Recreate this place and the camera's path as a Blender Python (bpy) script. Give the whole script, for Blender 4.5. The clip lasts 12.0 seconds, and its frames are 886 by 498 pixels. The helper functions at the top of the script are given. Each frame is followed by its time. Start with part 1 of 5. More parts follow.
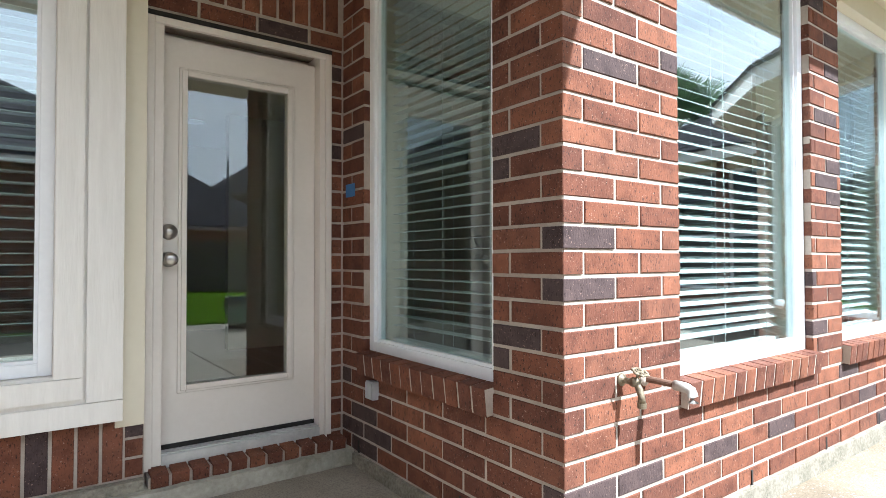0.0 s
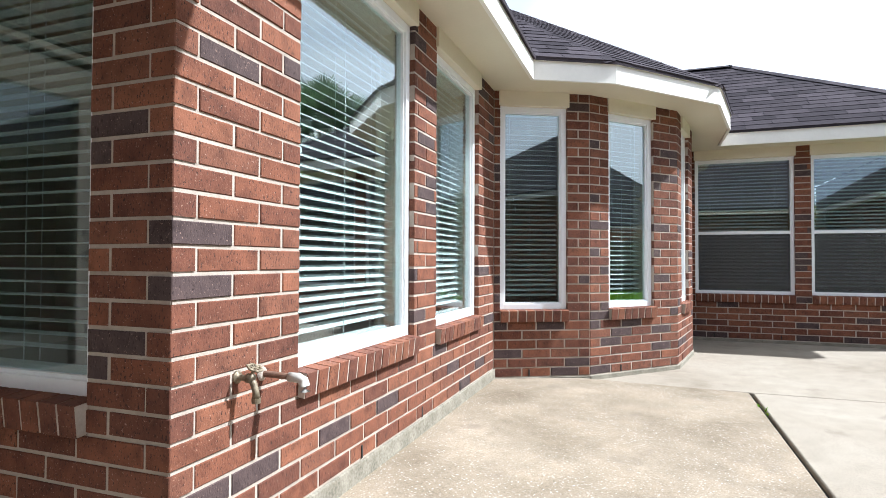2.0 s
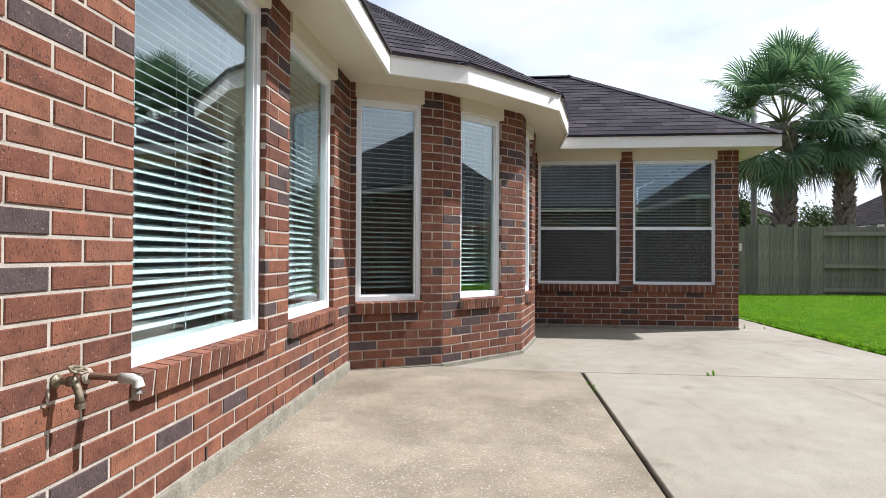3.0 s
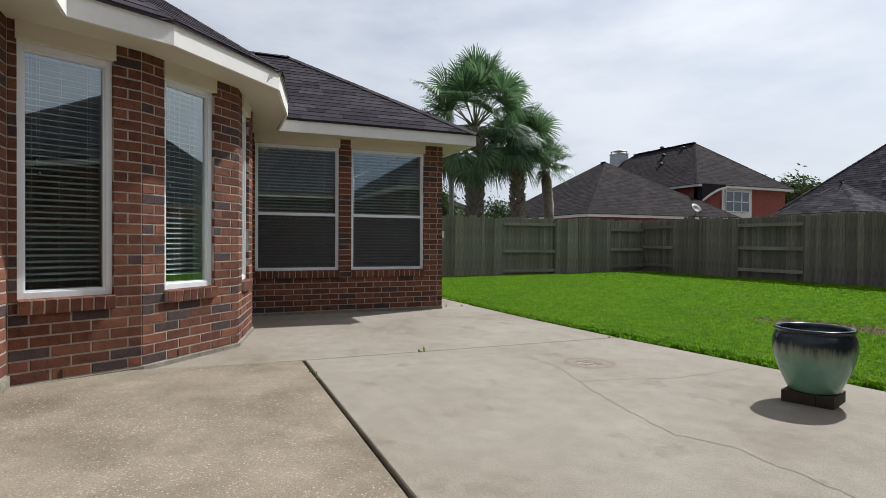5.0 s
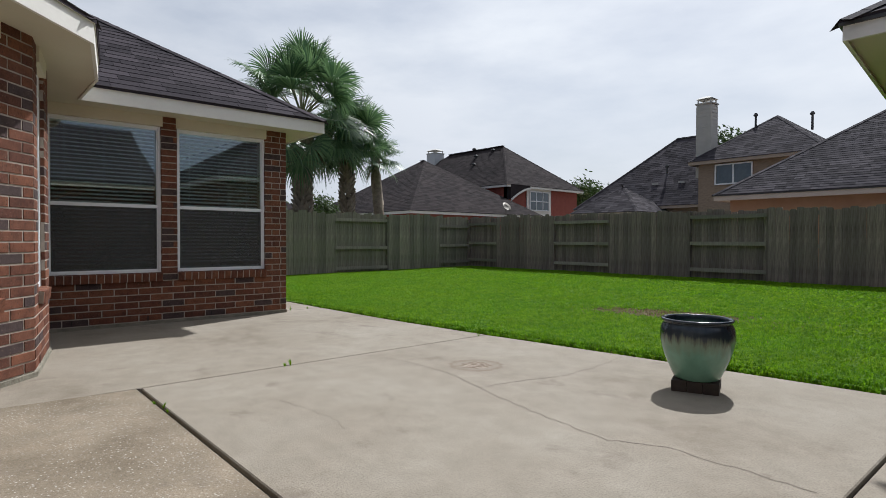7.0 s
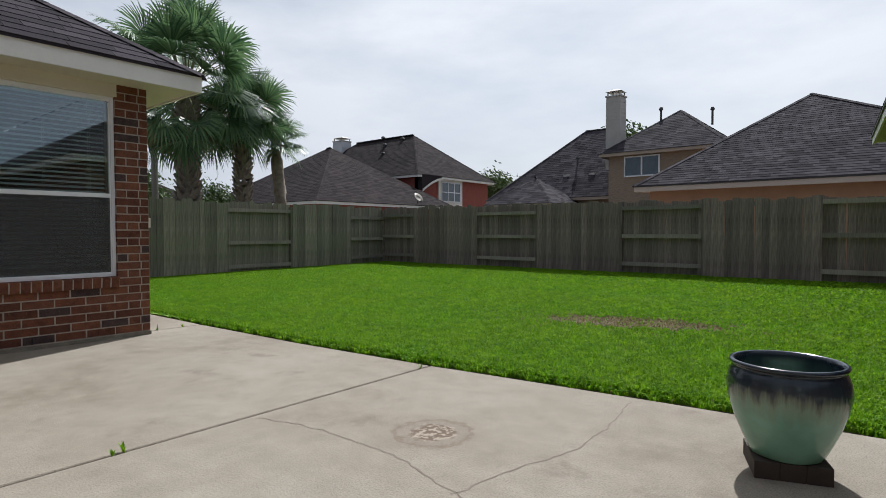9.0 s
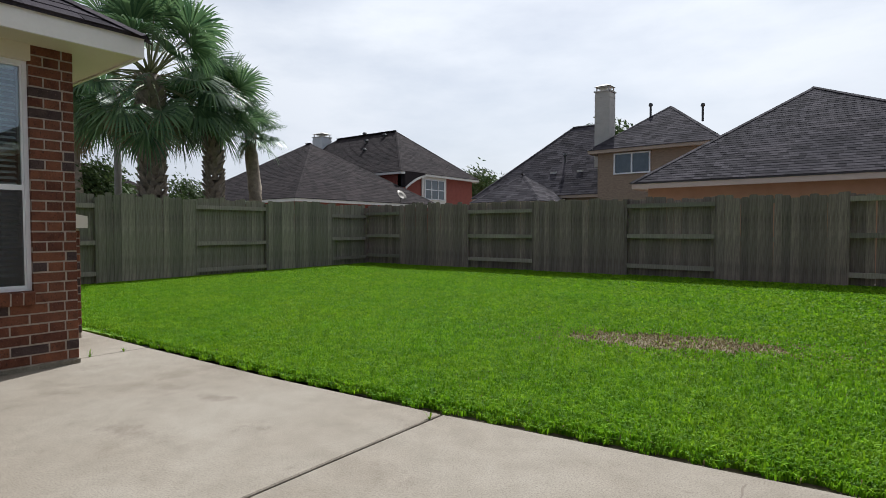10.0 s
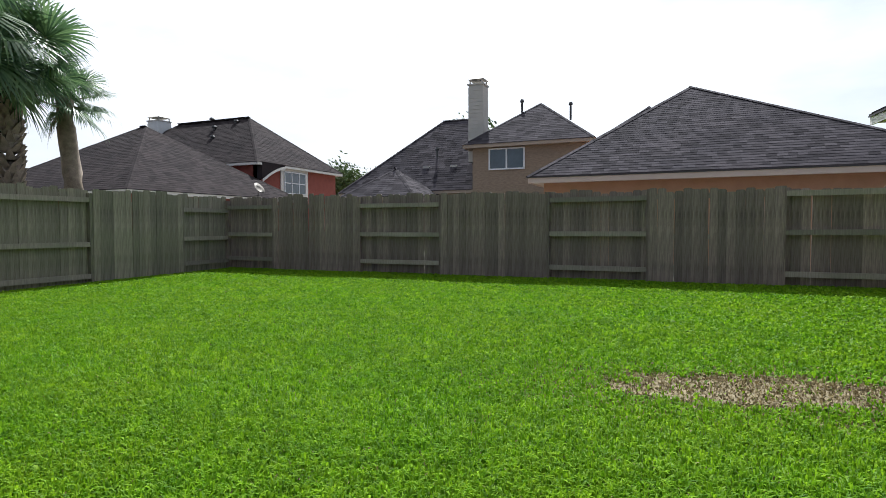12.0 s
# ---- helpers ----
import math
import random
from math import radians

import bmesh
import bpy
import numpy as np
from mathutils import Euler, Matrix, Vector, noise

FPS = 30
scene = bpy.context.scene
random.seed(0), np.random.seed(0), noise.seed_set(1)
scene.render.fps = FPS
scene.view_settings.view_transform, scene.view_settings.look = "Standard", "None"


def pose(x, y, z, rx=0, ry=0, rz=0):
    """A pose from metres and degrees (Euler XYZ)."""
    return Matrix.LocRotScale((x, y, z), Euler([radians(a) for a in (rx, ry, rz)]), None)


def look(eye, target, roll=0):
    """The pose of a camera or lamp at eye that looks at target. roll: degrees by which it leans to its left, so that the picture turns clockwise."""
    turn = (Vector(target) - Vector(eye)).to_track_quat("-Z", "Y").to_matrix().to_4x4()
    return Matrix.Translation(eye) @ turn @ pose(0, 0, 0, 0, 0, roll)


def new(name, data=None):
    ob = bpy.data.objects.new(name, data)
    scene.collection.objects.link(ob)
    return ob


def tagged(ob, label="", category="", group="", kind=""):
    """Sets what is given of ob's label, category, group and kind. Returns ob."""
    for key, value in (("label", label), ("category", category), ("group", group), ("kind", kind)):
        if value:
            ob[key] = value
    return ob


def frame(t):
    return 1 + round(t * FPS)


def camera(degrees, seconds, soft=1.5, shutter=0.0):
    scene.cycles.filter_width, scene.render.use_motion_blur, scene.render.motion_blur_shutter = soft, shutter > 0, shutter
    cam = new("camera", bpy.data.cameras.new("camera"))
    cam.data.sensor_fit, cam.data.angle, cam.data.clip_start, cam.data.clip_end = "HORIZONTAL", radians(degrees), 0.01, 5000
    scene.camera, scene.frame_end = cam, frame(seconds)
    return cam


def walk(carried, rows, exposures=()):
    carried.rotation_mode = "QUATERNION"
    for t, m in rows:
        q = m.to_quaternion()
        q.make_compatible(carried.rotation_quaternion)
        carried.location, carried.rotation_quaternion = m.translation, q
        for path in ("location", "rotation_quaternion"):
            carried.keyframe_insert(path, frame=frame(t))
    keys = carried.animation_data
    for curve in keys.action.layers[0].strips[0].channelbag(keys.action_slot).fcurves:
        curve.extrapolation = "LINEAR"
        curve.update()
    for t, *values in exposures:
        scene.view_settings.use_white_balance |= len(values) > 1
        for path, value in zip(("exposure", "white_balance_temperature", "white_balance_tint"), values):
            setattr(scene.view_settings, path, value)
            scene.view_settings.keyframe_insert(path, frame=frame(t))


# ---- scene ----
cam = camera(76.1, 12.0, soft=0.6)
SCALE = 1.12  # metres in one unit of the plan
PATH = [
    (0, (-1.251, -1.129, 1.024), (-0.078, 0.49, 1.065), -0.1),
    (0.5, (-1.226, -1.151, 1.029), (0.153, 0.297, 1.062), 0.0),
    (1, (-1.207, -1.181, 1.032), (0.37, 0.049, 1.063), 0.1),
    (1.5, (-1.185, -1.205, 1.02), (0.575, -0.257, 1.06), 0.1),
    (2, (-1.199, -1.225, 1.016), (0.679, -0.54, 1.057), 0.2),
    (2.5, (-1.213, -1.235, 1.008), (0.737, -0.792, 1.048), 0.2),
    (3, (-1.223, -1.248, 1.01), (0.767, -1.049, 1.029), 0.3),
    (5, (-1.103, -1.223, 1.0), (0.746, -1.986, 0.978), 0.3),
    (5.5, (-1.014, -1.109, 0.994), (0.744, -2.063, 0.972), 0.2),
    (6, (-0.905, -1.007, 0.979), (0.758, -2.117, 0.954), 0.2),
    (6.5, (-0.665, -1.008, 0.99), (0.935, -2.208, 0.96), 0.1),
    (7, (-0.41, -1.019, 0.995), (1.098, -2.332, 0.963), 0.1),
    (7.5, (-0.114, -1.07, 0.999), (1.284, -2.5, 0.964), 0.1),
    (7.7, (0.02, -1.165, 1.006), (1.385, -2.624, 0.967), 0.05),
    (9.5, (1.33, -2.334, 1.047), (2.582, -3.892, 0.981), -0.1),
    (10, (1.785, -2.701, 1.062), (3.005, -4.284, 0.994), -0.1),
    (10.5, (2.264, -3.016, 1.059), (3.435, -4.636, 0.99), -0.1),
    (11, (2.74, -3.327, 1.08), (3.808, -5.017, 1.007), -0.1),
    (11.5, (3.217, -3.677, 1.088), (4.158, -5.44, 1.011), -0.1),
    (12, (3.72, -4.023, 1.068), (4.498, -5.864, 0.988), -0.2),
]
EXPOSURES = [(0.0, 1.80, 5550, 6), (0.5, 1.78, 5550, 6), (1.0, 1.70, 5550, 6), (1.5, 1.46, 5600, 7), (2.0, 1.25, 5700, 8), (3.0, 0.80, 5850, 9), (5.0, 0.17, 6000, 9), (7.5, 0.1, 6000, 9), (9.5, 0.12, 6000, 9), (10.5, 0.4, 6000, 9), (11.5, 0.68, 6000, 9), (12.0, 0.65, 6000, 9)]
walk(cam, [(t, look(Vector(eye) * SCALE, Vector(target) * SCALE, roll)) for t, eye, target, roll in PATH], EXPOSURES)

# ---- sky and sun ----
SUN = Vector((0.21, -0.60, 0.77)).normalized()
world = bpy.data.worlds.new("sky")
scene.world = world
world.use_nodes = True
wn, wl = world.node_tree.nodes, world.node_tree.links
wn.clear()
w_out, w_bg = wn.new("ShaderNodeOutputWorld"), wn.new("ShaderNodeBackground")
w_sky = wn.new("ShaderNodeTexSky")
w_sky.sky_type, w_sky.sun_disc = "NISHITA", False
w_sky.sun_elevation, w_sky.sun_rotation = math.asin(SUN.z), math.atan2(SUN.x, SUN.y)
w_sky.dust_density, w_sky.air_density = 2.0, 1.0
w_co, w_no, w_ra, w_mix = wn.new("ShaderNodeTexCoord"), wn.new("ShaderNodeTexNoise"), wn.new("ShaderNodeValToRGB"), wn.new("ShaderNodeMix")
w_map = wn.new("ShaderNodeMapping")
w_map.inputs["Scale"].default_value = (1.0, 1.0, 3.0)
w_no.inputs["Scale"].default_value, w_no.inputs["Detail"].default_value, w_no.inputs["Roughness"].default_value = 2.2, 7.0, 0.55
w_ra.color_ramp.elements[0].position, w_ra.color_ramp.elements[1].position = 0.36, 0.62
w_ra.color_ramp.elements[0].color = (0.55, 0.55, 0.55, 1)
w_mix.data_type = "RGBA"
w_dot, w_glow = wn.new("ShaderNodeVectorMath"), wn.new("ShaderNodeValToRGB")
w_dot.operation = "DOT_PRODUCT"
w_dot.inputs[1].default_value = SUN
w_norm = wn.new("ShaderNodeVectorMath")
w_norm.operation = "NORMALIZE"
w_glow.color_ramp.elements[0].position, w_glow.color_ramp.elements[1].position = 0.0, 1.0
w_glow.color_ramp.elements[0].color, w_glow.color_ramp.elements[1].color = (0.26, 0.285, 0.35, 1), (1.0, 0.995, 0.99, 1)
w_gain = wn.new("ShaderNodeVectorMath")
w_gain.operation = "SCALE"
w_gain.inputs["Scale"].default_value = 14.6
wl.new(w_co.outputs["Generated"], w_norm.inputs[0])
wl.new(w_norm.outputs["Vector"], w_dot.inputs[0])
wl.new(w_dot.outputs["Value"], w_glow.inputs["Fac"])
wl.new(w_glow.outputs["Color"], w_gain.inputs[0])
wl.new(w_gain.outputs["Vector"], w_mix.inputs[7])
wl.new(w_co.outputs["Generated"], w_map.inputs["Vector"])
wl.new(w_map.outputs["Vector"], w_no.inputs["Vector"])
wl.new(w_no.outputs["Fac"], w_ra.inputs["Fac"])
wl.new(w_ra.outputs["Color"], w_mix.inputs[0])
wl.new(w_sky.outputs["Color"], w_mix.inputs[6])
wl.new(w_mix.outputs[2], w_bg.inputs["Color"])
w_bg.inputs["Strength"].default_value = 0.066
wl.new(w_bg.outputs["Background"], w_out.inputs["Surface"])
sun_data = bpy.data.lights.new("sun", "SUN")
sun_data.energy, sun_data.angle, sun_data.color = 5.0, radians(1.0), (1.0, 0.965, 0.92)
sun_ob = new("sun", sun_data)
sun_ob.matrix_world = look(SUN * 60, (0, 0, 0))


# ---- materials ----
def material(name, rough=0.8, metal=0.0, spec=0.5):
    m = bpy.data.materials.new(name)
    m.use_nodes = True
    b = m.node_tree.nodes["Principled BSDF"]
    b.inputs["Roughness"].default_value, b.inputs["Metallic"].default_value = rough, metal
    b.inputs["Specular IOR Level"].default_value = spec
    return m, m.node_tree.nodes, m.node_tree.links, b


def ramp(nodes, stops):
    r = nodes.new("ShaderNodeValToRGB")
    while len(r.color_ramp.elements) < len(stops):
        r.color_ramp.elements.new(0.5)
    for e, (p, c) in zip(r.color_ramp.elements, stops):
        e.position, e.color = p, (*c, 1)
    return r


def noise_node(nodes, links, scale, detail=4.0, rough=0.55, stretch=None, space="Object"):
    co, n = nodes.new("ShaderNodeTexCoord"), nodes.new("ShaderNodeTexNoise")
    n.inputs["Scale"].default_value, n.inputs["Detail"].default_value, n.inputs["Roughness"].default_value = scale, detail, rough
    if stretch:
        mp = nodes.new("ShaderNodeMapping")
        mp.inputs["Scale"].default_value = stretch
        links.new(co.outputs[space], mp.inputs["Vector"])
        links.new(mp.outputs["Vector"], n.inputs["Vector"])
    else:
        links.new(co.outputs[space], n.inputs["Vector"])
    return n


def blend(nodes, links, a, b, fac, mode="MIX"):
    """Mix of two colours; each of a, b, fac is a socket or a value."""
    x = nodes.new("ShaderNodeMix")
    x.data_type, x.blend_type = "RGBA", mode
    for socket, value in ((x.inputs[0], fac), (x.inputs[6], a), (x.inputs[7], b)):
        if isinstance(value, bpy.types.NodeSocket):
            links.new(value, socket)
        elif isinstance(value, tuple):
            socket.default_value = (*value, 1)
        else:
            socket.default_value = value
    return x.outputs[2]


def bump(nodes, links, b, height, strength=0.3, distance=0.01):
    n = nodes.new("ShaderNodeBump")
    n.inputs["Strength"].default_value, n.inputs["Distance"].default_value = strength, distance
    links.new(height, n.inputs["Height"])
    links.new(n.outputs["Normal"], b.inputs["Normal"])


def mottled(name, low, high, scale=3.0, fine=60.0, rough=0.8, relief=0.2, stretch=None, metal=0.0, fine_amount=0.35, spec=0.5, space="Object"):
    """A surface with broad stains and fine grain between two colours."""
    m, n, l, b = material(name, rough, metal, spec)
    broad, grain = noise_node(n, l, scale, 5, 0.6, stretch, space), noise_node(n, l, fine, 4, 0.6, stretch, space)
    r1 = ramp(n, ((0.3, low), (0.7, high)))
    l.new(broad.outputs["Fac"], r1.inputs["Fac"])
    r2 = ramp(n, ((0.25, low), (0.75, high)))
    l.new(grain.outputs["Fac"], r2.inputs["Fac"])
    l.new(blend(n, l, r1.outputs["Color"], r2.outputs["Color"], fine_amount), b.inputs["Base Color"])
    bump(n, l, b, grain.outputs["Fac"], relief, 0.004)
    return m


def piece_random(nodes):
    return nodes.new("ShaderNodeObjectInfo").outputs["Random"]


def island_random(nodes):
    return nodes.new("ShaderNodeNewGeometry").outputs["Random Per Island"]


def brick_material(name, per_object, stops):
    m, n, l, b = material(name, 0.88, 0.0, 0.25)
    r = ramp(n, stops)
    r.color_ramp.interpolation = "CONSTANT"
    rnd = piece_random(n) if per_object else island_random(n)
    l.new(rnd, r.inputs["Fac"])
    # shift the grain from brick to brick
    co, sc, ad = n.new("ShaderNodeTexCoord"), n.new("ShaderNodeMath"), n.new("ShaderNodeVectorMath")
    sc.operation = "MULTIPLY"
    sc.inputs[1].default_value = 37.0
    l.new(rnd, sc.inputs[0])
    l.new(co.outputs["Object"], ad.inputs[0])
    l.new(sc.outputs["Value"], ad.inputs[1])

    def grain(scale, detail, rough, stretch=None):
        t = n.new("ShaderNodeTexNoise")
        t.inputs["Scale"].default_value, t.inputs["Detail"].default_value, t.inputs["Roughness"].default_value = scale, detail, rough
        src = ad.outputs["Vector"]
        if stretch:
            mp = n.new("ShaderNodeMapping")
            mp.inputs["Scale"].default_value = stretch
            l.new(src, mp.inputs["Vector"])
            src = mp.outputs["Vector"]
        l.new(src, t.inputs["Vector"])
        return t.outputs["Fac"]

    stain, pits, speck = grain(13.0, 5, 0.62), grain(170.0, 3, 0.65, (1, 1, 0.45)), grain(150.0, 3, 0.6)
    tone = ramp(n, ((0.28, (0.55, 0.53, 0.53)), (0.5, (0.95, 0.95, 0.95)), (0.72, (1.22, 1.2, 1.16))))
    l.new(stain, tone.inputs["Fac"])
    base = blend(n, l, r.outputs["Color"], tone.outputs["Color"], 1.0, "MULTIPLY")
    dark = ramp(n, ((0.34, (0.9, 0.9, 0.9)), (0.42, (0, 0, 0))))
    l.new(pits, dark.inputs["Fac"])
    base = blend(n, l, base, (0.022, 0.014, 0.012), dark.outputs["Color"])
    light = ramp(n, ((0.64, (0, 0, 0)), (0.71, (0.75, 0.75, 0.75))))
    l.new(speck, light.inputs["Fac"])
    base = blend(n, l, base, (0.36, 0.24, 0.19), light.outputs["Color"])
    l.new(base, b.inputs["Base Color"])
    bump(n, l, b, pits, 0.8, 0.004)
    return m


RED_STOPS = ((0.0, (0.164, 0.062, 0.035)), (0.2, (0.133, 0.050, 0.030)), (0.4, (0.195, 0.077, 0.043)), (0.56, (0.114, 0.044, 0.028)), (0.70, (0.160, 0.065, 0.039)), (0.865, (0.068, 0.046, 0.044)))
BRICK = brick_material("red_brick", True, RED_STOPS)
SILL_BRICK = brick_material("red_sill_brick", True, ((0.0, (0.164, 0.062, 0.035)), (0.25, (0.133, 0.050, 0.030)), (0.5, (0.186, 0.074, 0.041)), (0.8, (0.120, 0.047, 0.030))))
BRICK_FAR = brick_material("red_brick_joined", False, RED_STOPS)
MORTAR = mottled("mortar", (0.27, 0.228, 0.186), (0.45, 0.385, 0.322), 9, 110, 0.95, 0.8)
CONCRETE_EDGE = mottled("weathered_concrete_edge", (0.055, 0.048, 0.030), (0.34, 0.31, 0.245), 9, 70, 0.95, 0.8, fine_amount=0.6)
CURB = mottled("pale_stained_concrete", (0.17, 0.16, 0.115), (0.50, 0.47, 0.39), 5, 45, 0.95, 0.8, fine_amount=0.4)
TRIM = mottled("cream_paint", (0.62, 0.56, 0.43), (0.68, 0.62, 0.49), 2, 30, 0.55, 0.05)
FASCIA = mottled("white_fascia_paint", (0.70, 0.67, 0.61), (0.80, 0.77, 0.71), 2, 30, 0.5, 0.05)
SOFFIT = mottled("cream_soffit_paint", (0.58, 0.52, 0.39), (0.64, 0.58, 0.45), 2, 40, 0.6, 0.05)
WHITE_FRAME = mottled("white_aluminium", (0.72, 0.73, 0.74), (0.82, 0.83, 0.84), 5, 50, 0.4, 0.03)
DOOR_PAINT = mottled("off_white_door_paint", (0.60, 0.55, 0.49), (0.68, 0.63, 0.57), 2, 40, 0.45, 0.04)
SIDING = mottled("white_embossed_siding", (0.66, 0.63, 0.58), (0.76, 0.73, 0.68), 5, 18, 0.55, 0.5, (6, 6, 0.6))
BLIND = mottled("white_vinyl_slat", (0.66, 0.67, 0.66), (0.74, 0.75, 0.74), 5, 50, 0.45, 0.02)
INTERIOR = mottled("interior_paint", (0.44, 0.40, 0.31), (0.52, 0.47, 0.37), 1, 20, 0.8, 0.03)
INTERIOR_FLOOR = mottled("interior_floor", (0.10, 0.07, 0.05), (0.16, 0.11, 0.08), 2, 20, 0.5, 0.03)
METAL = mottled("satin_nickel", (0.40, 0.38, 0.35), (0.52, 0.50, 0.46), 8, 90, 0.3, 0.05, metal=1.0)
GALVANISED = mottled("weathered_grey_metal", (0.10, 0.09, 0.075), (0.24, 0.22, 0.19), 20, 120, 0.6, 0.3, metal=0.5)
RUST = mottled("rusty_pipe", (0.10, 0.05, 0.03), (0.22, 0.13, 0.09), 30, 150, 0.8, 0.4, metal=0.3)
ALUMINIUM = mottled("worn_aluminium", (0.42, 0.42, 0.41), (0.60, 0.60, 0.58), 12, 80, 0.45, 0.1, metal=0.4)
BRASS = mottled("tarnished_brass", (0.09, 0.07, 0.045), (0.30, 0.25, 0.17), 25, 130, 0.55, 0.3, metal=0.5)
DARK = mottled("dark_gap", (0.012, 0.011, 0.01), (0.03, 0.028, 0.024), 20, 90, 0.95, 0.2)
SOIL = mottled("soil", (0.05, 0.04, 0.024), (0.12, 0.09, 0.055), 9, 60, 0.95, 0.6)


def glass_material(name, gloss, tint):
    m = bpy.data.materials.new(name)
    m.use_nodes = True
    n, l = m.node_tree.nodes, m.node_tree.links
    n.clear()
    out, mix, tr, gl, lw, mth = (n.new("ShaderNode" + k) for k in ("OutputMaterial", "MixShader", "BsdfTransparent", "BsdfGlossy", "LayerWeight", "Math"))
    pw = n.new("ShaderNodeMath")
    pw.operation = "POWER"
    pw.inputs[1].default_value = 3.5
    tr.inputs["Color"].default_value = (*tint, 1)
    gl.inputs["Roughness"].default_value = 0.0
    gl.inputs["Color"].default_value = (0.95, 0.98, 1.0, 1)
    lw.inputs["Blend"].default_value = 0.5
    mth.operation = "MULTIPLY_ADD"
    mth.use_clamp = True
    mth.inputs[1].default_value, mth.inputs[2].default_value = 0.7, gloss
    wave = noise_node(n, l, 1.3, 1, 0.4)
    bp = n.new("ShaderNodeBump")
    bp.inputs["Strength"].default_value, bp.inputs["Distance"].default_value = 0.05, 0.02
    l.new(wave.outputs["Fac"], bp.inputs["Height"])
    l.new(bp.outputs["Normal"], gl.inputs["Normal"])
    l.new(lw.outputs["Facing"], pw.inputs[0])
    l.new(pw.outputs["Value"], mth.inputs[0])
    l.new(mth.outputs["Value"], mix.inputs[0])
    l.new(tr.outputs["BSDF"], mix.inputs[1])
    l.new(gl.outputs["BSDF"], mix.inputs[2])
    l.new(mix.outputs["Shader"], out.inputs["Surface"])
    return m


GLASS = glass_material("window_glass", 0.16, (0.84, 0.925, 0.91))
DOOR_GLASS = glass_material("door_glass", 0.07, (0.93, 0.95, 0.91))


def concrete_material(name, worn):
    m, n, l, b = material(name, 0.9, 0.0, 0.3)
    broad, mid, fine, speck = noise_node(n, l, 0.8, 8, 0.66), noise_node(n, l, 6.0, 6, 0.66), noise_node(n, l, 120.0, 4, 0.7), noise_node(n, l, 75.0 if worn else 150.0, 3, 0.6)
    r1 = ramp(n, ((0.32, (0.186, 0.156, 0.119)), (0.44, (0.243, 0.211, 0.168)), (0.56, (0.262, 0.231, 0.187)), (0.72, (0.295, 0.264, 0.218))))
    l.new(broad.outputs["Fac"], r1.inputs["Fac"])
    r2 = ramp(n, ((0.3, (0.86, 0.85, 0.83)), (0.7, (1.06, 1.055, 1.05))))
    l.new(mid.outputs["Fac"], r2.inputs["Fac"])
    r3 = ramp(n, ((0.30, (0.58, 0.57, 0.54)), (0.5, (1, 1, 1)), (0.72, (1.22, 1.22, 1.22))))
    l.new(fine.outputs["Fac"], r3.inputs["Fac"])
    c = blend(n, l, r1.outputs["Color"], r2.outputs["Color"], 1.0, "MULTIPLY")
    c = blend(n, l, c, (0.84, 0.79, 0.73), worn, "MULTIPLY")
    c = blend(n, l, c, r3.outputs["Color"], 0.9, "MULTIPLY")
    # pale exposed grit
    r4 = ramp(n, ((0.68 - worn * 0.09, (0, 0, 0)), (0.74 - worn * 0.06, (0.55, 0.55, 0.55))))
    l.new(speck.outputs["Fac"], r4.inputs["Fac"])
    c = blend(n, l, c, (0.40, 0.375, 0.335), r4.outputs["Color"])
    if worn:
        blot = ramp(n, ((0.36, (0.78, 0.76, 0.72)), (0.50, (0.97, 0.96, 0.94)), (0.62, (1.12, 1.10, 1.07))))
        l.new(noise_node(n, l, 1.7, 6, 0.62).outputs["Fac"], blot.inputs["Fac"])
        c = blend(n, l, c, blot.outputs["Color"], 1.0, "MULTIPLY")
        cell, gate = n.new("ShaderNodeTexVoronoi"), noise_node(n, l, 1.1, 4, 0.6)
        cell.inputs["Scale"].default_value = 62.0
        where = n.new("ShaderNodeTexCoord")
        l.new(where.outputs["Object"], cell.inputs["Vector"])
        chip, open_area = ramp(n, ((0.20, (0.9, 0.9, 0.9)), (0.27, (0, 0, 0)))), ramp(n, ((0.40, (0.1, 0.1, 0.1)), (0.58, (1, 1, 1))))
        l.new(cell.outputs["Distance"], chip.inputs["Fac"])
        l.new(gate.outputs["Fac"], open_area.inputs["Fac"])
        pick = n.new("ShaderNodeSeparateColor")
        l.new(cell.outputs["Color"], pick.inputs["Color"])
        some = ramp(n, ((0.55, (0, 0, 0)), (0.60, (1, 1, 1))))
        l.new(pick.outputs["Red"], some.inputs["Fac"])
        mask = blend(n, l, blend(n, l, chip.outputs["Color"], open_area.outputs["Color"], 1.0, "MULTIPLY"), some.outputs["Color"], 1.0, "MULTIPLY")
        c = blend(n, l, c, (0.46, 0.43, 0.38), mask)
    # round water stain left by a planter
    co, ds, ad, mp = n.new("ShaderNodeTexCoord"), n.new("ShaderNodeVectorMath"), n.new("ShaderNodeMath"), noise_node(n, l, 14.0, 7, 0.75)
    ds.operation = "DISTANCE"
    ds.inputs[1].default_value = (2.80, -4.165, 0.0)
    l.new(co.outputs["Object"], ds.inputs[0])
    ad.operation = "MULTIPLY_ADD"
    ad.inputs[1].default_value = 0.20
    l.new(mp.outputs["Fac"], ad.inputs[0])
    l.new(ds.outputs["Value"], ad.inputs[2])
    inner = ramp(n, ((0.205, (1, 1, 1)), (0.235, (0, 0, 0))))
    l.new(ad.outputs["Value"], inner.inputs["Fac"])
    flake = noise_node(n, l, 22.0, 6, 0.7)
    flakes = ramp(n, ((0.50, (0.125, 0.088, 0.062)), (0.54, (0.31, 0.26, 0.205))))
    l.new(flake.outputs["Fac"], flakes.inputs["Fac"])
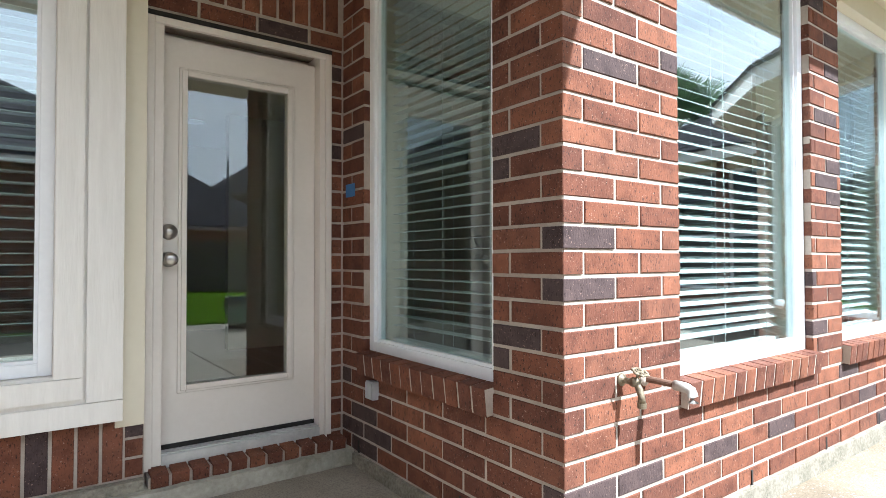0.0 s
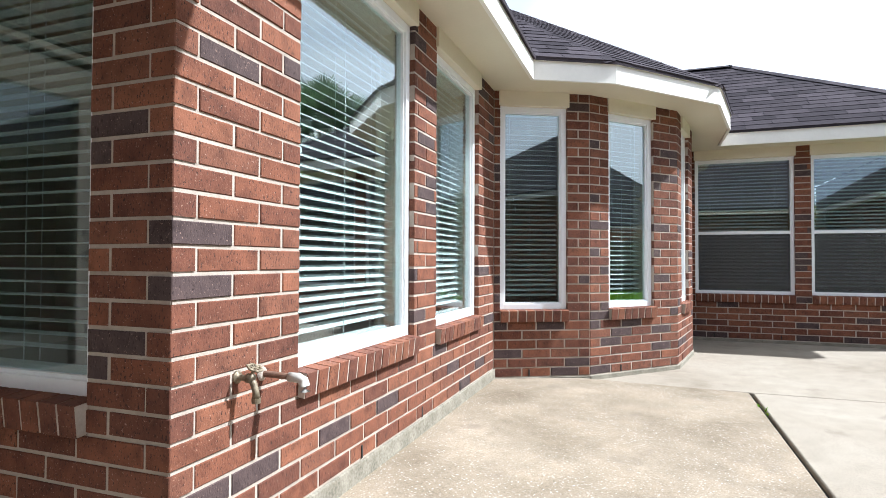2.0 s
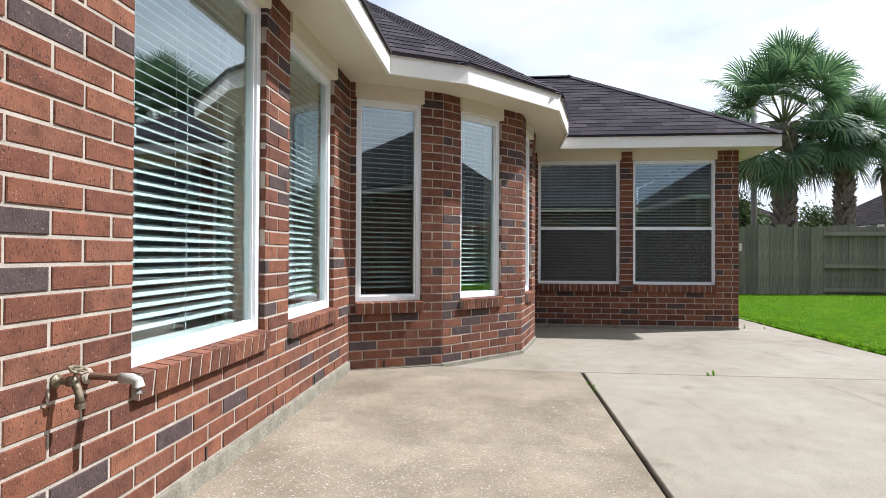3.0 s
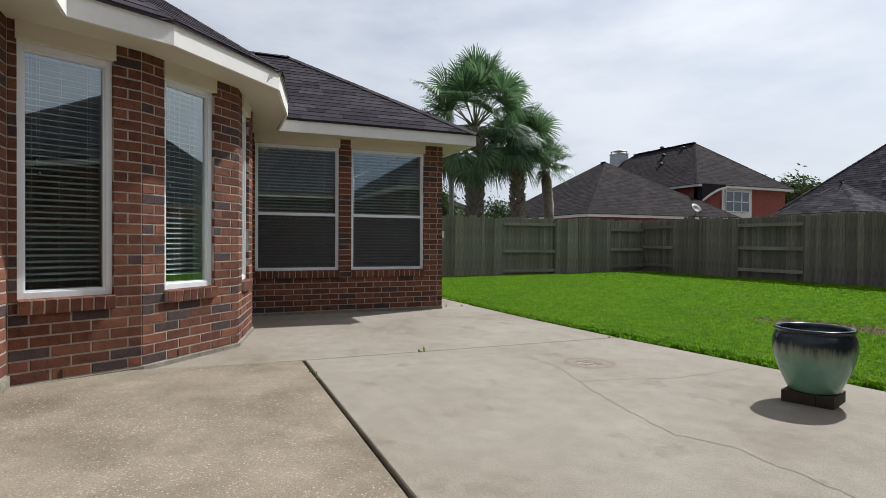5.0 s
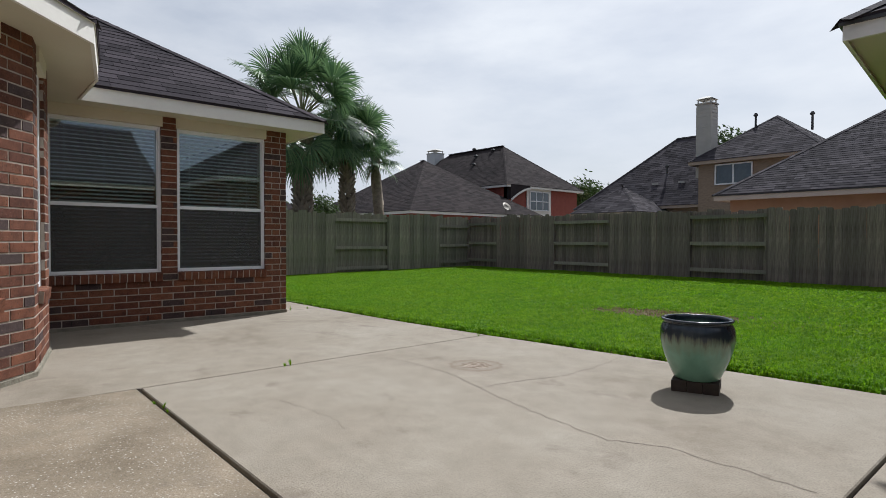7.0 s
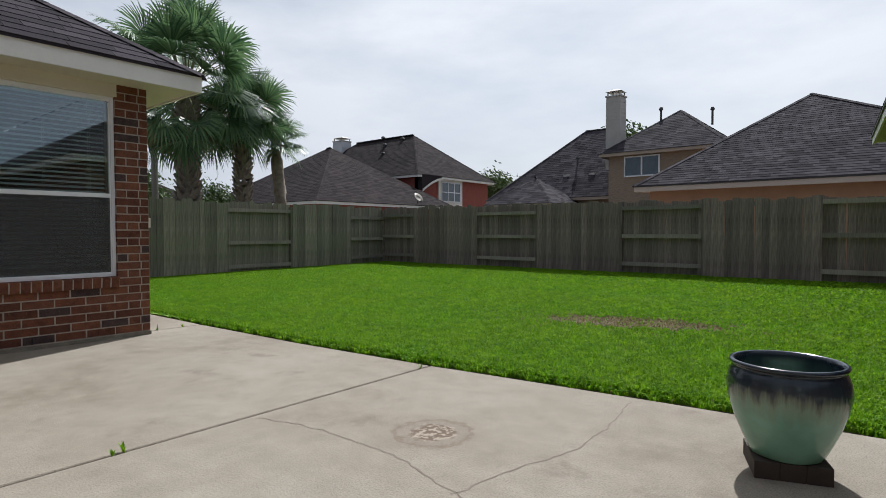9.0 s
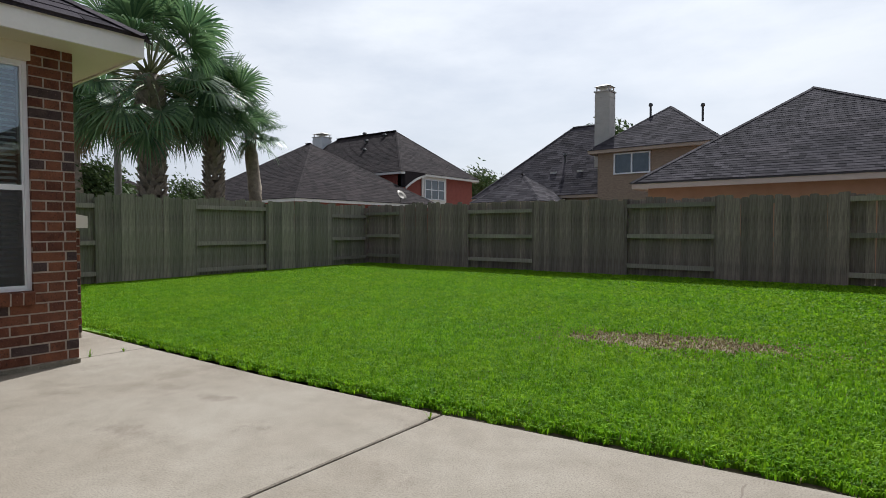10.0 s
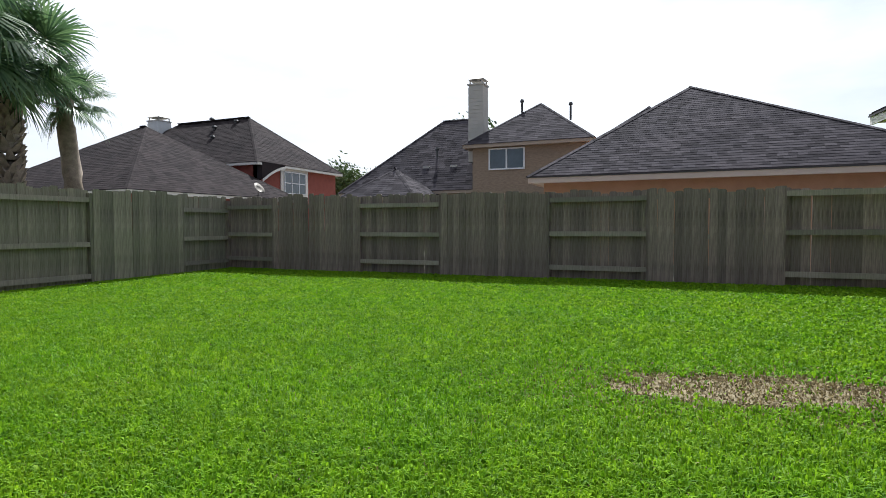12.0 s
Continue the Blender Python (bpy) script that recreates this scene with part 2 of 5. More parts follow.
    halo = ramp(n, ((0.22, (0.12, 0.12, 0.12)), (0.275, (0.30, 0.30, 0.30)), (0.292, (0.75, 0.75, 0.75)), (0.312, (0.12, 0.12, 0.12)), (0.40, (0, 0, 0))))
    l.new(ad.outputs["Value"], halo.inputs["Fac"])
    c = blend(n, l, c, (0.14, 0.098, 0.07), halo.outputs["Color"])
    c = blend(n, l, c, flakes.outputs["Color"], inner.outputs["Color"])
    # scattered dark damp marks
    marks = noise_node(n, l, 2.3, 7, 0.7)
    r5 = ramp(n, ((0.32, (0.6, 0.6, 0.6)), (0.41, (0, 0, 0))))
    l.new(marks.outputs["Fac"], r5.inputs["Fac"])
    c = blend(n, l, c, (0.15, 0.12, 0.093), r5.outputs["Color"])
    l.new(c, b.inputs["Base Color"])
    bump(n, l, b, fine.outputs["Fac"], 0.55, 0.004)
    return m


CONCRETE, WORN_CONCRETE = concrete_material("patio_concrete", 0.0), concrete_material("worn_gritty_concrete", 1.0)


def wood_material(name, per_object, low, high, green):
    """Weathered fence timber with vertical grain, and algae."""
    m, n, l, b = material(name, 0.9, 0.0, 0.2)
    grain = noise_node(n, l, 9.0, 5, 0.65, (5, 5, 0.35))
    patch = noise_node(n, l, 1.2, 4, 0.6)
    r = ramp(n, ((0.28, low), (0.72, high)))
    l.new(grain.outputs["Fac"], r.inputs["Fac"])
    tone = ramp(n, ((0.0, (0.68, 0.68, 0.68)), (1.0, (1.25, 1.22, 1.2))))
    l.new(piece_random(n) if per_object else island_random(n), tone.inputs["Fac"])
    c = blend(n, l, r.outputs["Color"], tone.outputs["Color"], 1.0, "MULTIPLY")
    pr = ramp(n, ((0.42, (0, 0, 0)), (0.68, (0.8, 0.8, 0.8))))
    l.new(patch.outputs["Fac"], pr.inputs["Fac"])
    c = blend(n, l, c, green, pr.outputs["Color"])
    l.new(c, b.inputs["Base Color"])
    bump(n, l, b, grain.outputs["Fac"], 0.5, 0.006)
    return m


FENCE_WOOD = wood_material("weathered_fence_wood", True, (0.105, 0.082, 0.073), (0.335, 0.280, 0.246), (0.195, 0.162, 0.142))
FENCE_GREEN = wood_material("algae_fence_wood", True, (0.115, 0.108, 0.083), (0.312, 0.288, 0.237), (0.177, 0.180, 0.122))
RAIL_WOOD = wood_material("pale_rail_wood", True, (0.189, 0.171, 0.142), (0.366, 0.336, 0.289), (0.201, 0.189, 0.153))


def shingle_material(name, low, high, per_object=False):
    m, n, l, b = material(name, 0.95, 0.0, 0.08)
    r = ramp(n, ((0.0, low), (0.5, tuple((x + y) / 2 for x, y in zip(low, high))), (1.0, high)))
    l.new(piece_random(n) if per_object else island_random(n), r.inputs["Fac"])
    fine, broad = noise_node(n, l, 90.0, 3, 0.7), noise_node(n, l, 0.7, 4, 0.6)
    t = ramp(n, ((0.25, (0.6, 0.6, 0.6)), (0.75, (1.3, 1.3, 1.3))))
    l.new(fine.outputs["Fac"], t.inputs["Fac"])
    t2 = ramp(n, ((0.3, (0.75, 0.76, 0.78)), (0.7, (1.15, 1.13, 1.1))))
    l.new(broad.outputs["Fac"], t2.inputs["Fac"])
    c = blend(n, l, r.outputs["Color"], t.outputs["Color"], 1.0, "MULTIPLY")
    c = blend(n, l, c, t2.outputs["Color"], 1.0, "MULTIPLY")
    l.new(c, b.inputs["Base Color"])
    bump(n, l, b, fine.outputs["Fac"], 0.4, 0.004)
    return m


SHINGLE = shingle_material("brown_asphalt_shingle", (0.026, 0.022, 0.0265), (0.066, 0.056, 0.064))
SHINGLE_SINGLE = shingle_material("brown_asphalt_shingle_tab", (0.026, 0.022, 0.0265), (0.066, 0.056, 0.064), True)
SHINGLE_GREY = shingle_material("grey_asphalt_shingle", (0.026, 0.0235, 0.0275), (0.083, 0.075, 0.084))
SHINGLE_DARK = shingle_material("dark_brown_asphalt_shingle", (0.021, 0.0165, 0.0175), (0.044, 0.036, 0.0365))
FAR_BOARD = mottled("tan_eave_paint", (0.34, 0.265, 0.20), (0.42, 0.335, 0.26), 2, 20, 0.7, 0.05)
PINK_BRICK = mottled("orange_brick_far", (0.37, 0.195, 0.12), (0.46, 0.26, 0.165), 3, 30, 0.9, 0.2)
TAN_BRICK = mottled("tan_brick_far", (0.20, 0.145, 0.10), (0.36, 0.275, 0.20), 5, 14, 0.9, 0.2, (1, 1, 3))
RED_FAR = mottled("red_brick_far", (0.24, 0.062, 0.045), (0.32, 0.09, 0.065), 3, 30, 0.9, 0.2)
PALE_CHIMNEY = mottled("white_lap_siding_far", (0.52, 0.53, 0.54), (0.62, 0.63, 0.64), 2, 20, 0.7, 0.1)
WHITE_SIDING = mottled("pale_siding_far", (0.40, 0.38, 0.345), (0.50, 0.48, 0.44), 2, 20, 0.7, 0.1)
DARK_PIPE = mottled("dark_vent_metal", (0.03, 0.03, 0.03), (0.07, 0.07, 0.07), 6, 40, 0.6, 0.1)


def leaf_material(name, low, high, rough=0.5, trans=0.25, drift=None, spec=0.35):
    m, n, l, b = material(name, rough, 0.0, spec)
    r = ramp(n, ((0.0, low), (1.0, high)))
    l.new(island_random(n), r.inputs["Fac"])
    c = r.outputs["Color"]
    if drift:
        for scale, lo, hi in drift:
            broad = noise_node(n, l, scale, 4, 0.6)
            tone = ramp(n, ((0.36, lo), (0.64, hi)))
            l.new(broad.outputs["Fac"], tone.inputs["Fac"])
            c = blend(n, l, c, tone.outputs["Color"], 1.0, "MULTIPLY")
    l.new(c, b.inputs["Base Color"])
    t, mix = n.new("ShaderNodeBsdfTranslucent"), n.new("ShaderNodeMixShader")
    l.new(c, t.inputs["Color"])
    mix.inputs[0].default_value = trans
    out = n["Material Output"]
    l.new(b.outputs["BSDF"], mix.inputs[1])
    l.new(t.outputs["BSDF"], mix.inputs[2])
    l.new(mix.outputs["Shader"], out.inputs["Surface"])
    return m


GRASS = leaf_material("lawn_blades", (0.085, 0.215, 0.005), (0.235, 0.42, 0.014), 0.55, 0.45, ((0.9, (0.92, 0.98, 0.9), (1.12, 1.04, 1.1)), (9.0, (0.70, 0.76, 0.7), (1.2, 1.15, 1.1))), 0.1)
GRASS_DRY = leaf_material("dry_thatch", (0.11, 0.082, 0.038), (0.30, 0.24, 0.11), 0.8, 0.2)
LAWN_BASE = mottled("lawn_soil_and_thatch", (0.075, 0.155, 0.010), (0.14, 0.25, 0.018), 3, 40, 0.95, 0.8)
PALM_LEAF = leaf_material("palm_leaf", (0.040, 0.090, 0.042), (0.15, 0.24, 0.100), 0.40, 0.38)
PALM_DRY = leaf_material("dry_palm_leaf", (0.16, 0.12, 0.06), (0.28, 0.22, 0.12), 0.7, 0.2)
PALM_STEM = mottled("palm_stem", (0.10, 0.11, 0.04), (0.18, 0.18, 0.08), 6, 40, 0.6, 0.1)
PALM_TRUNK = mottled("palm_trunk_bark", (0.13, 0.105, 0.08), (0.38, 0.32, 0.25), 8, 50, 0.95, 0.6)
TREE_LEAF = leaf_material("tree_leaf", (0.035, 0.065, 0.018), (0.10, 0.145, 0.045), 0.6, 0.2)
BARK = mottled("tree_bark", (0.05, 0.04, 0.03), (0.11, 0.09, 0.07), 8, 40, 0.95, 0.5)


# ---- building helpers ----
def add_box(bm, x0, x1, y0, y1, z0, z1, m=None):
    v = [bm.verts.new((x, y, z)) for z in (z0, z1) for y in (y0, y1) for x in (x0, x1)]
    if m is not None:
        for w in v:
            w.co = m @ w.co
    for f in ((0, 2, 3, 1), (4, 5, 7, 6), (0, 1, 5, 4), (2, 6, 7, 3), (0, 4, 6, 2), (1, 3, 7, 5)):
        bm.faces.new([v[i] for i in f])
    return v


def finish(name, bm, mat, smooth=False):
    me = bpy.data.meshes.new(name)
    bmesh.ops.recalc_face_normals(bm, faces=bm.faces)
    bm.to_mesh(me)
    bm.free()
    me.materials.append(mat)
    if smooth:
        for p in me.polygons:
            p.use_smooth = True
    return me


def part(name, bm, mat, parent=None, label="", smooth=False, m=None):
    ob = new(name, finish(name, bm, mat, smooth))
    if parent is not None:
        ob.parent = parent
    if m is not None:
        ob.matrix_basis = m
    return tagged(ob, label)


def box_part(name, dims, mat, parent=None, label="", bevel=0.0, m=None):
    bm = bmesh.new()
    add_box(bm, *dims)
    if bevel:
        bmesh.ops.bevel(bm, geom=bm.edges[:], offset=bevel, segments=2, affect="EDGES", profile=0.7)
    return part(name, bm, mat, parent, label, m=m)


def thing(name, label, category, group="", kind="", m=None):
    ob = new(name)
    if m is not None:
        ob.matrix_world = m
    return tagged(ob, label, category, group, kind)


def poly_prism(bm, pts, z0, z1):
    """A flat polygon, of (x, y), extruded from z0 to z1."""
    low, top = [bm.verts.new((x, y, z0)) for x, y in pts], [bm.verts.new((x, y, z1)) for x, y in pts]
    bm.faces.new(top)
    bm.faces.new(low[::-1])
    for i in range(len(pts)):
        j = (i + 1) % len(pts)
        bm.faces.new((low[i], low[j], top[j], top[i]))


def lathe(bm, profile, sides=32, m=None):
    rings = []
    for r, z in profile:
        ring = []
        for k in range(sides):
            a = 2 * math.pi * k / sides
            p = Vector((r * math.cos(a), r * math.sin(a), z))
            ring.append(bm.verts.new(m @ p if m is not None else p))
        rings.append(ring)
    for a, b in zip(rings, rings[1:]):
        for k in range(sides):
            j = (k + 1) % sides
            bm.faces.new((a[k], a[j], b[j], b[k]))
    bm.faces.new(rings[0][::-1])
    bm.faces.new(rings[-1])


def tube(bm, pts, radii, sides=10):
    rings = []
    pts = [Vector(p) for p in pts]
    for i, p in enumerate(pts):
        d = (pts[min(i + 1, len(pts) - 1)] - pts[max(i - 1, 0)]).normalized()
        q = d.to_track_quat("Z", "Y")
        r = radii[i] if isinstance(radii, (list, tuple)) else radii
        rings.append([bm.verts.new(p + q @ Vector((r * math.cos(2 * math.pi * k / sides), r * math.sin(2 * math.pi * k / sides), 0))) for k in range(sides)])
    for a, b in zip(rings, rings[1:]):
        for k in range(sides):
            j = (k + 1) % sides
            bm.faces.new((a[k], a[j], b[j], b[k]))
    bm.faces.new(rings[0][::-1])
    bm.faces.new(rings[-1])


def wall_matrix(p, q):
    """Frame of a wall from p to q, left to right as seen from outside: x along it, y inwards, z up."""
    d = Vector((q[0] - p[0], q[1] - p[1], 0)).normalized()
    return Matrix(((d.x, -d.y, 0, p[0]), (d.y, d.x, 0, p[1]), (0, 0, 1, 0), (0, 0, 0, 1)))


def wall_core(name, p, q, z0, z1, thick, openings, mat, label, start=0.0, stop=0.0, recess=0.0045):
    """Solid wall with real openings (x0, x1, z0, z1 along the wall)."""
    length = math.dist(p, q)
    xs = sorted({start, length - stop, *(v for o in openings for v in o[:2])})
    zs = sorted({z0, z1, *(v for o in openings for v in o[2:])})
    bm, cache = bmesh.new(), {}

    def solid(i, k):
        if not (0 <= i < len(xs) - 1 and 0 <= k < len(zs) - 1):
            return False
        cx, cz = (xs[i] + xs[i + 1]) / 2, (zs[k] + zs[k + 1]) / 2
        return not any(o[0] < cx < o[1] and o[2] < cz < o[3] for o in openings)

    def vert(x, y, z):
        key = (round(x, 5), round(y, 5), round(z, 5))
        if key not in cache:
            cache[key] = bm.verts.new(key)
        return cache[key]

    ya, yb = recess, thick
    for i in range(len(xs) - 1):
        for k in range(len(zs) - 1):
            if not solid(i, k):
                continue
            a, b, c, d = xs[i], xs[i + 1], zs[k], zs[k + 1]
            bm.faces.new((vert(a, ya, c), vert(b, ya, c), vert(b, ya, d), vert(a, ya, d)))
            bm.faces.new((vert(a, yb, d), vert(b, yb, d), vert(b, yb, c), vert(a, yb, c)))
            for (u, w), e in (((i - 1, k), ((a, c), (a, d))), ((i + 1, k), ((b, d), (b, c))), ((i, k - 1), ((b, c), (a, c))), ((i, k + 1), ((a, d), (b, d)))):
                if not solid(u, w):
                    (x1, h1), (x2, h2) = e
                    bm.faces.new((vert(x1, ya, h1), vert(x2, ya, h2), vert(x2, yb, h2), vert(x1, yb, h1)))
    ob = part(name, bm, mat, None, "", m=wall_matrix(p, q))
    return tagged(ob, label, "wall", kind="structure")


COURSE, JOINT, UNIT = 0.078, 0.0125, 0.25
BASE = 0.04
BRICK_MESHES = {}


def brick_mesh(w, d, h, mat):
    key = (round(w, 3), round(d, 3), round(h, 3), mat.name)
    if key not in BRICK_MESHES:
        bm = bmesh.new()
        add_box(bm, -key[0] / 2, key[0] / 2, 0, key[1], -key[2] / 2, key[2] / 2)
        edges = [e for e in bm.edges if all(v.co.y < 1e-6 for v in e.verts)]
        bmesh.ops.bevel(bm, geom=edges, offset=0.0025, segments=1, affect="EDGES")
        BRICK_MESHES[key] = finish("brick", bm, mat)
    return BRICK_MESHES[key]


def lay_bricks(wall, length, z0, courses, openings, lead, trail, rng, stuff_past=None, depth=0.085):
    """Running bond on a wall: each brick a part; lead and trail say how each end starts ('bond0', 'bond1' or a setback)."""
    far = bmesh.new()
    count = 0
    for k in range(courses):
        za, zb = z0 + k * COURSE, z0 + (k + 1) * COURSE
        zc = (za + zb) / 2
        odd = k % 2
        x0 = lead if not isinstance(lead, str) else (0.0 if odd == int(lead[-1]) else 0.0965)
        x1 = length - (trail if not isinstance(trail, str) else (0.0 if odd == int(trail[-1]) else 0.0965))
        cuts, spans = sorted((o[0], o[1]) for o in openings if o[2] < zc < o[3]), []
        x = x0
        for a, b in cuts:
            if a > x:
                spans.append((x, min(a, x1)))
            x = max(x, b)
        if x < x1:
            spans.append((x, x1))
        for a, b in spans:
            if b - a < 0.02:
                continue
            u = math.floor(a / UNIT - 1) * UNIT + (UNIT / 2 if odd else 0.0)
            carry = None
            while u < b:
                lo, hi = max(u, a), min(u + UNIT, b)
                if hi > lo and carry is not None:
                    lo, carry = carry, None
                if hi - lo < 0.045 and hi < b - 1e-4:
                    if hi > lo:
                        carry = lo
                    u += UNIT
                    continue
                if b - hi < 0.045:
                    hi = b
                if hi - lo > 0.03:
                    w = hi - lo - (JOINT if hi < b - 1e-4 else 0.0)
                    jx = rng.uniform(-0.0012, 0.0012)
                    cx, dy = lo + w / 2 + jx, rng.uniform(-0.0015, 0.0015)
                    if stuff_past is not None and lo > stuff_past:
                        add_box(far, lo, lo + w, dy, 0.03, zc - (COURSE - JOINT) / 2, zc + (COURSE - JOINT) / 2)
                    else:
                        ob = new("brick", brick_mesh(w, depth, COURSE - JOINT, BRICK))
                        ob.parent = wall
                        ob.matrix_basis = pose(cx, dy, zc + rng.uniform(-0.001, 0.001), 0, rng.uniform(-0.25, 0.25), 0)
                        count += 1
                u += UNIT
    if len(far.verts):
        tagged(part("brickwork", far, BRICK_FAR, wall), kind="stuff")
    else:
        far.free()
    return count


def rowlock(wall, x0, x1, z_top, rng, out=0.035, height=0.10):
    """Sloping sill of bricks on edge along a window."""
    n = max(1, round((x1 - x0) / 0.078))
    w = (x1 - x0) / n
    for i in range(n):
        ob = new("sill_brick", brick_mesh(w - 0.010, 0.15, height - 0.004, SILL_BRICK))
        ob.parent = wall
        ob.matrix_basis = pose(x0 + (i + 0.5) * w, -out + rng.uniform(-0.002, 0.002), z_top - height / 2 - 0.012, 6, 0, 0)
    bm = bmesh.new()
    add_box(bm, x0 + 0.003, x1 - 0.003, 0.003, 0.14, -height / 2 + 0.004, height / 2 - 0.005)
    part("sill_mortar", bm, MORTAR, wall, m=pose(0, -out, z_top - height / 2 - 0.012, 6, 0, 0))


def offset_line(pts, d):
    """A wall line moved outwards by d, with its corners mitred."""
    lines = []
    for a, b in zip(pts, pts[1:]):
        a, b = Vector(a), Vector(b)
        u = (b - a).normalized()
        lines.append((a + Vector((u.y, -u.x)) * d, u))
    out = [lines[0][0]]
    for (p, u), (q, v) in zip(lines, lines[1:]):
        t = ((q.x - p.x) * v.y - (q.y - p.y) * v.x) / (u.x * v.y - u.y * v.x)
        out.append(p + u * t)
    u = lines[-1][1]
    out.append(Vector(pts[-1]) + Vector((u.y, -u.x)) * d)
    return [(p.x, p.y) for p in out]


SHINGLE_MESHES = {}


def shingle_mesh(w, row, mat):
    key = (round(w, 2), row, mat.name)
    if key not in SHINGLE_MESHES:
        bm = bmesh.new()
        q = [bm.verts.new(p) for p in ((0, 0, 0.007), (key[0] - 0.003, 0, 0.007), (key[0] - 0.003, row * 1.05, 0.001), (0, row * 1.05, 0.001), (0, 0, -0.004), (key[0] - 0.003, 0, -0.004), (key[0] - 0.003, row * 1.05, -0.004), (0, row * 1.05, -0.004))]
        for f in ((0, 1, 2, 3), (4, 5, 1, 0), (5, 6, 2, 1), (6, 7, 3, 2), (7, 4, 0, 3), (7, 6, 5, 4)):
            bm.faces.new([q[i] for i in f])
        SHINGLE_MESHES[key] = finish("shingle", bm, mat)
    return SHINGLE_MESHES[key]


def shingle_slope(bm, corners, tab=0.30, row=0.145, rng=random, singles=None):
    """Rows of overlapping tabs over a planar roof slope; corners[0] to corners[1] is its eave."""
    c = [Vector(p) for p in corners]
    ux = (c[1] - c[0]).normalized()
    nz = ux.cross(c[2] - c[0])
    if len(c) > 3 and nz.length < 1e-6:
        nz = ux.cross(c[3] - c[0])
    nz.normalize()
    if nz.z < 0:
        nz = -nz
    uy = nz.cross(ux)
    if uy.z < 0:
        uy = -uy
    flat = [((p - c[0]).dot(ux), (p - c[0]).dot(uy)) for p in c]
    top = max(v for _, v in flat)
    m = Matrix((ux, uy, nz)).transposed().to_4x4()
    m.translation = c[0]
    k, v0 = 0, 0.0
    while v0 < top - 0.02:
        vm = min(v0 + row * 0.95, top - 0.01)
        xs = []
        for (xa, ya), (xb, yb) in zip(flat, flat[1:] + flat[:1]):
            if (ya - vm) * (yb - vm) < 0:
                xs.append(xa + (xb - xa) * (vm - ya) / (yb - ya))
        if len(xs) >= 2:
            a, b = min(xs), max(xs)
            u = a - rng.uniform(0, tab)
            while u < b:
                w = tab * rng.uniform(0.55, 1.25)
                lo, hi = max(u, a), min(u + w, b)
                if singles is not None and len(singles[1]) < 300 and hi - lo > 0.03 and v0 < top * 0.75:
                    ob = new("shingle", shingle_mesh(hi - lo, row, singles[2]))
                    ob.parent = singles[0]
                    ob.matrix_basis = m @ pose(lo, v0 - rng.uniform(0, 0.008), 0.0)
                    singles[1].append(ob)
                elif hi - lo > 0.03:
                    lift = rng.uniform(0.002, 0.006)
                    vv = [m @ Vector(p) for p in ((lo, v0 - rng.uniform(0, 0.008), lift + 0.004), (hi - 0.003, v0, lift + 0.004), (hi - 0.003, v0 + row * 1.05, 0.001), (lo, v0 + row * 1.05, 0.001), (lo, v0, -0.004), (hi - 0.003, v0, -0.004))]
                    q = [bm.verts.new(p) for p in vv]
                    bm.faces.new((q[0], q[1], q[2], q[3]))
                    bm.faces.new((q[4], q[5], q[1], q[0]))
                u += w
        v0 += row
        k += 1


def roof_slab(bm, corners, thick=0.028):
    top = [bm.verts.new(p) for p in corners]
    low = [bm.verts.new((p[0], p[1], p[2] - thick)) for p in corners]
    bm.faces.new(top)
    bm.faces.new(low[::-1])
    for i in range(len(top)):
        j = (i + 1) % len(top)
        bm.faces.new((low[i], low[j], top[j], top[i]))


def roof_thing(name, slopes, mat, label, tab=0.30, row=0.145, caps=(), parent=None, seed=1, single_mat=None):
    """A roof of planar slopes, with shingle tabs on each and capped hips."""
    rng = random.Random(seed)
    bm = bmesh.new()
    for s in slopes:
        roof_slab(bm, s)
    ob = part(name, bm, mat, parent)
    if parent is None:
        tagged(ob, label, "roof", kind="structure")
    bm = bmesh.new()
    singles = (ob, [], single_mat) if single_mat is not None else None
    for s in slopes:
        shingle_slope(bm, s, tab, row, rng, singles)
    for p, q in caps:
        p, q = Vector(p), Vector(q)
        n = int((q - p).length / 0.16)
        u = (q - p).normalized()
        side = u.cross(Vector((0, 0, 1))).normalized()
        for i in range(n):
            a, b = p + u * (i * 0.16), p + u * (i * 0.16 + 0.19)
            v = [bm.verts.new(w) for w in (a + side * 0.12 + Vector((0, 0, -0.035)), a + Vector((0, 0, 0.012)), a - side * 0.12 + Vector((0, 0, -0.035)), b + side * 0.12 + Vector((0, 0, -0.037)), b + Vector((0, 0, 0.009)), b - side * 0.12 + Vector((0, 0, -0.037)))]
            bm.faces.new((v[0], v[1], v[4], v[3]))
            bm.faces.new((v[1], v[2], v[5], v[4]))
    tagged(part("shingles", bm, mat, ob), kind="stuff")
    return ob


# ---- ground ----
PATIO_EDGE = [(14.0, -5.05), (7.0, -5.10), (5.3, -5.14), (3.85, -5.24), (2.9, -5.34), (2.0, -5.43), (0.9, -5.52), (0.42, -5.56)]


def edge_y(x):
    for (xa, ya), (xb, yb) in zip(PATIO_EDGE, PATIO_EDGE[1:]):
        if xb <= x <= xa:
            return ya + (yb - ya) * (xa - x) / (xa - xb)
    return PATIO_EDGE[-1][1]


bm = bmesh.new()
add_box(bm, -900, 900, -900, 900, -0.45, -0.12)
tagged(part("ground", bm, mottled("far_ground_soil", (0.10, 0.095, 0.07), (0.19, 0.175, 0.14), 0.3, 12, 0.95, 0.4)), "flat ground of pale soil and pavement reaching the horizon", "ground", kind="structure")

patio = thing("pavement", "pale weathered concrete patio slabs with dark joints and hairline cracks", "pavement", kind="structure")
G = 0.013


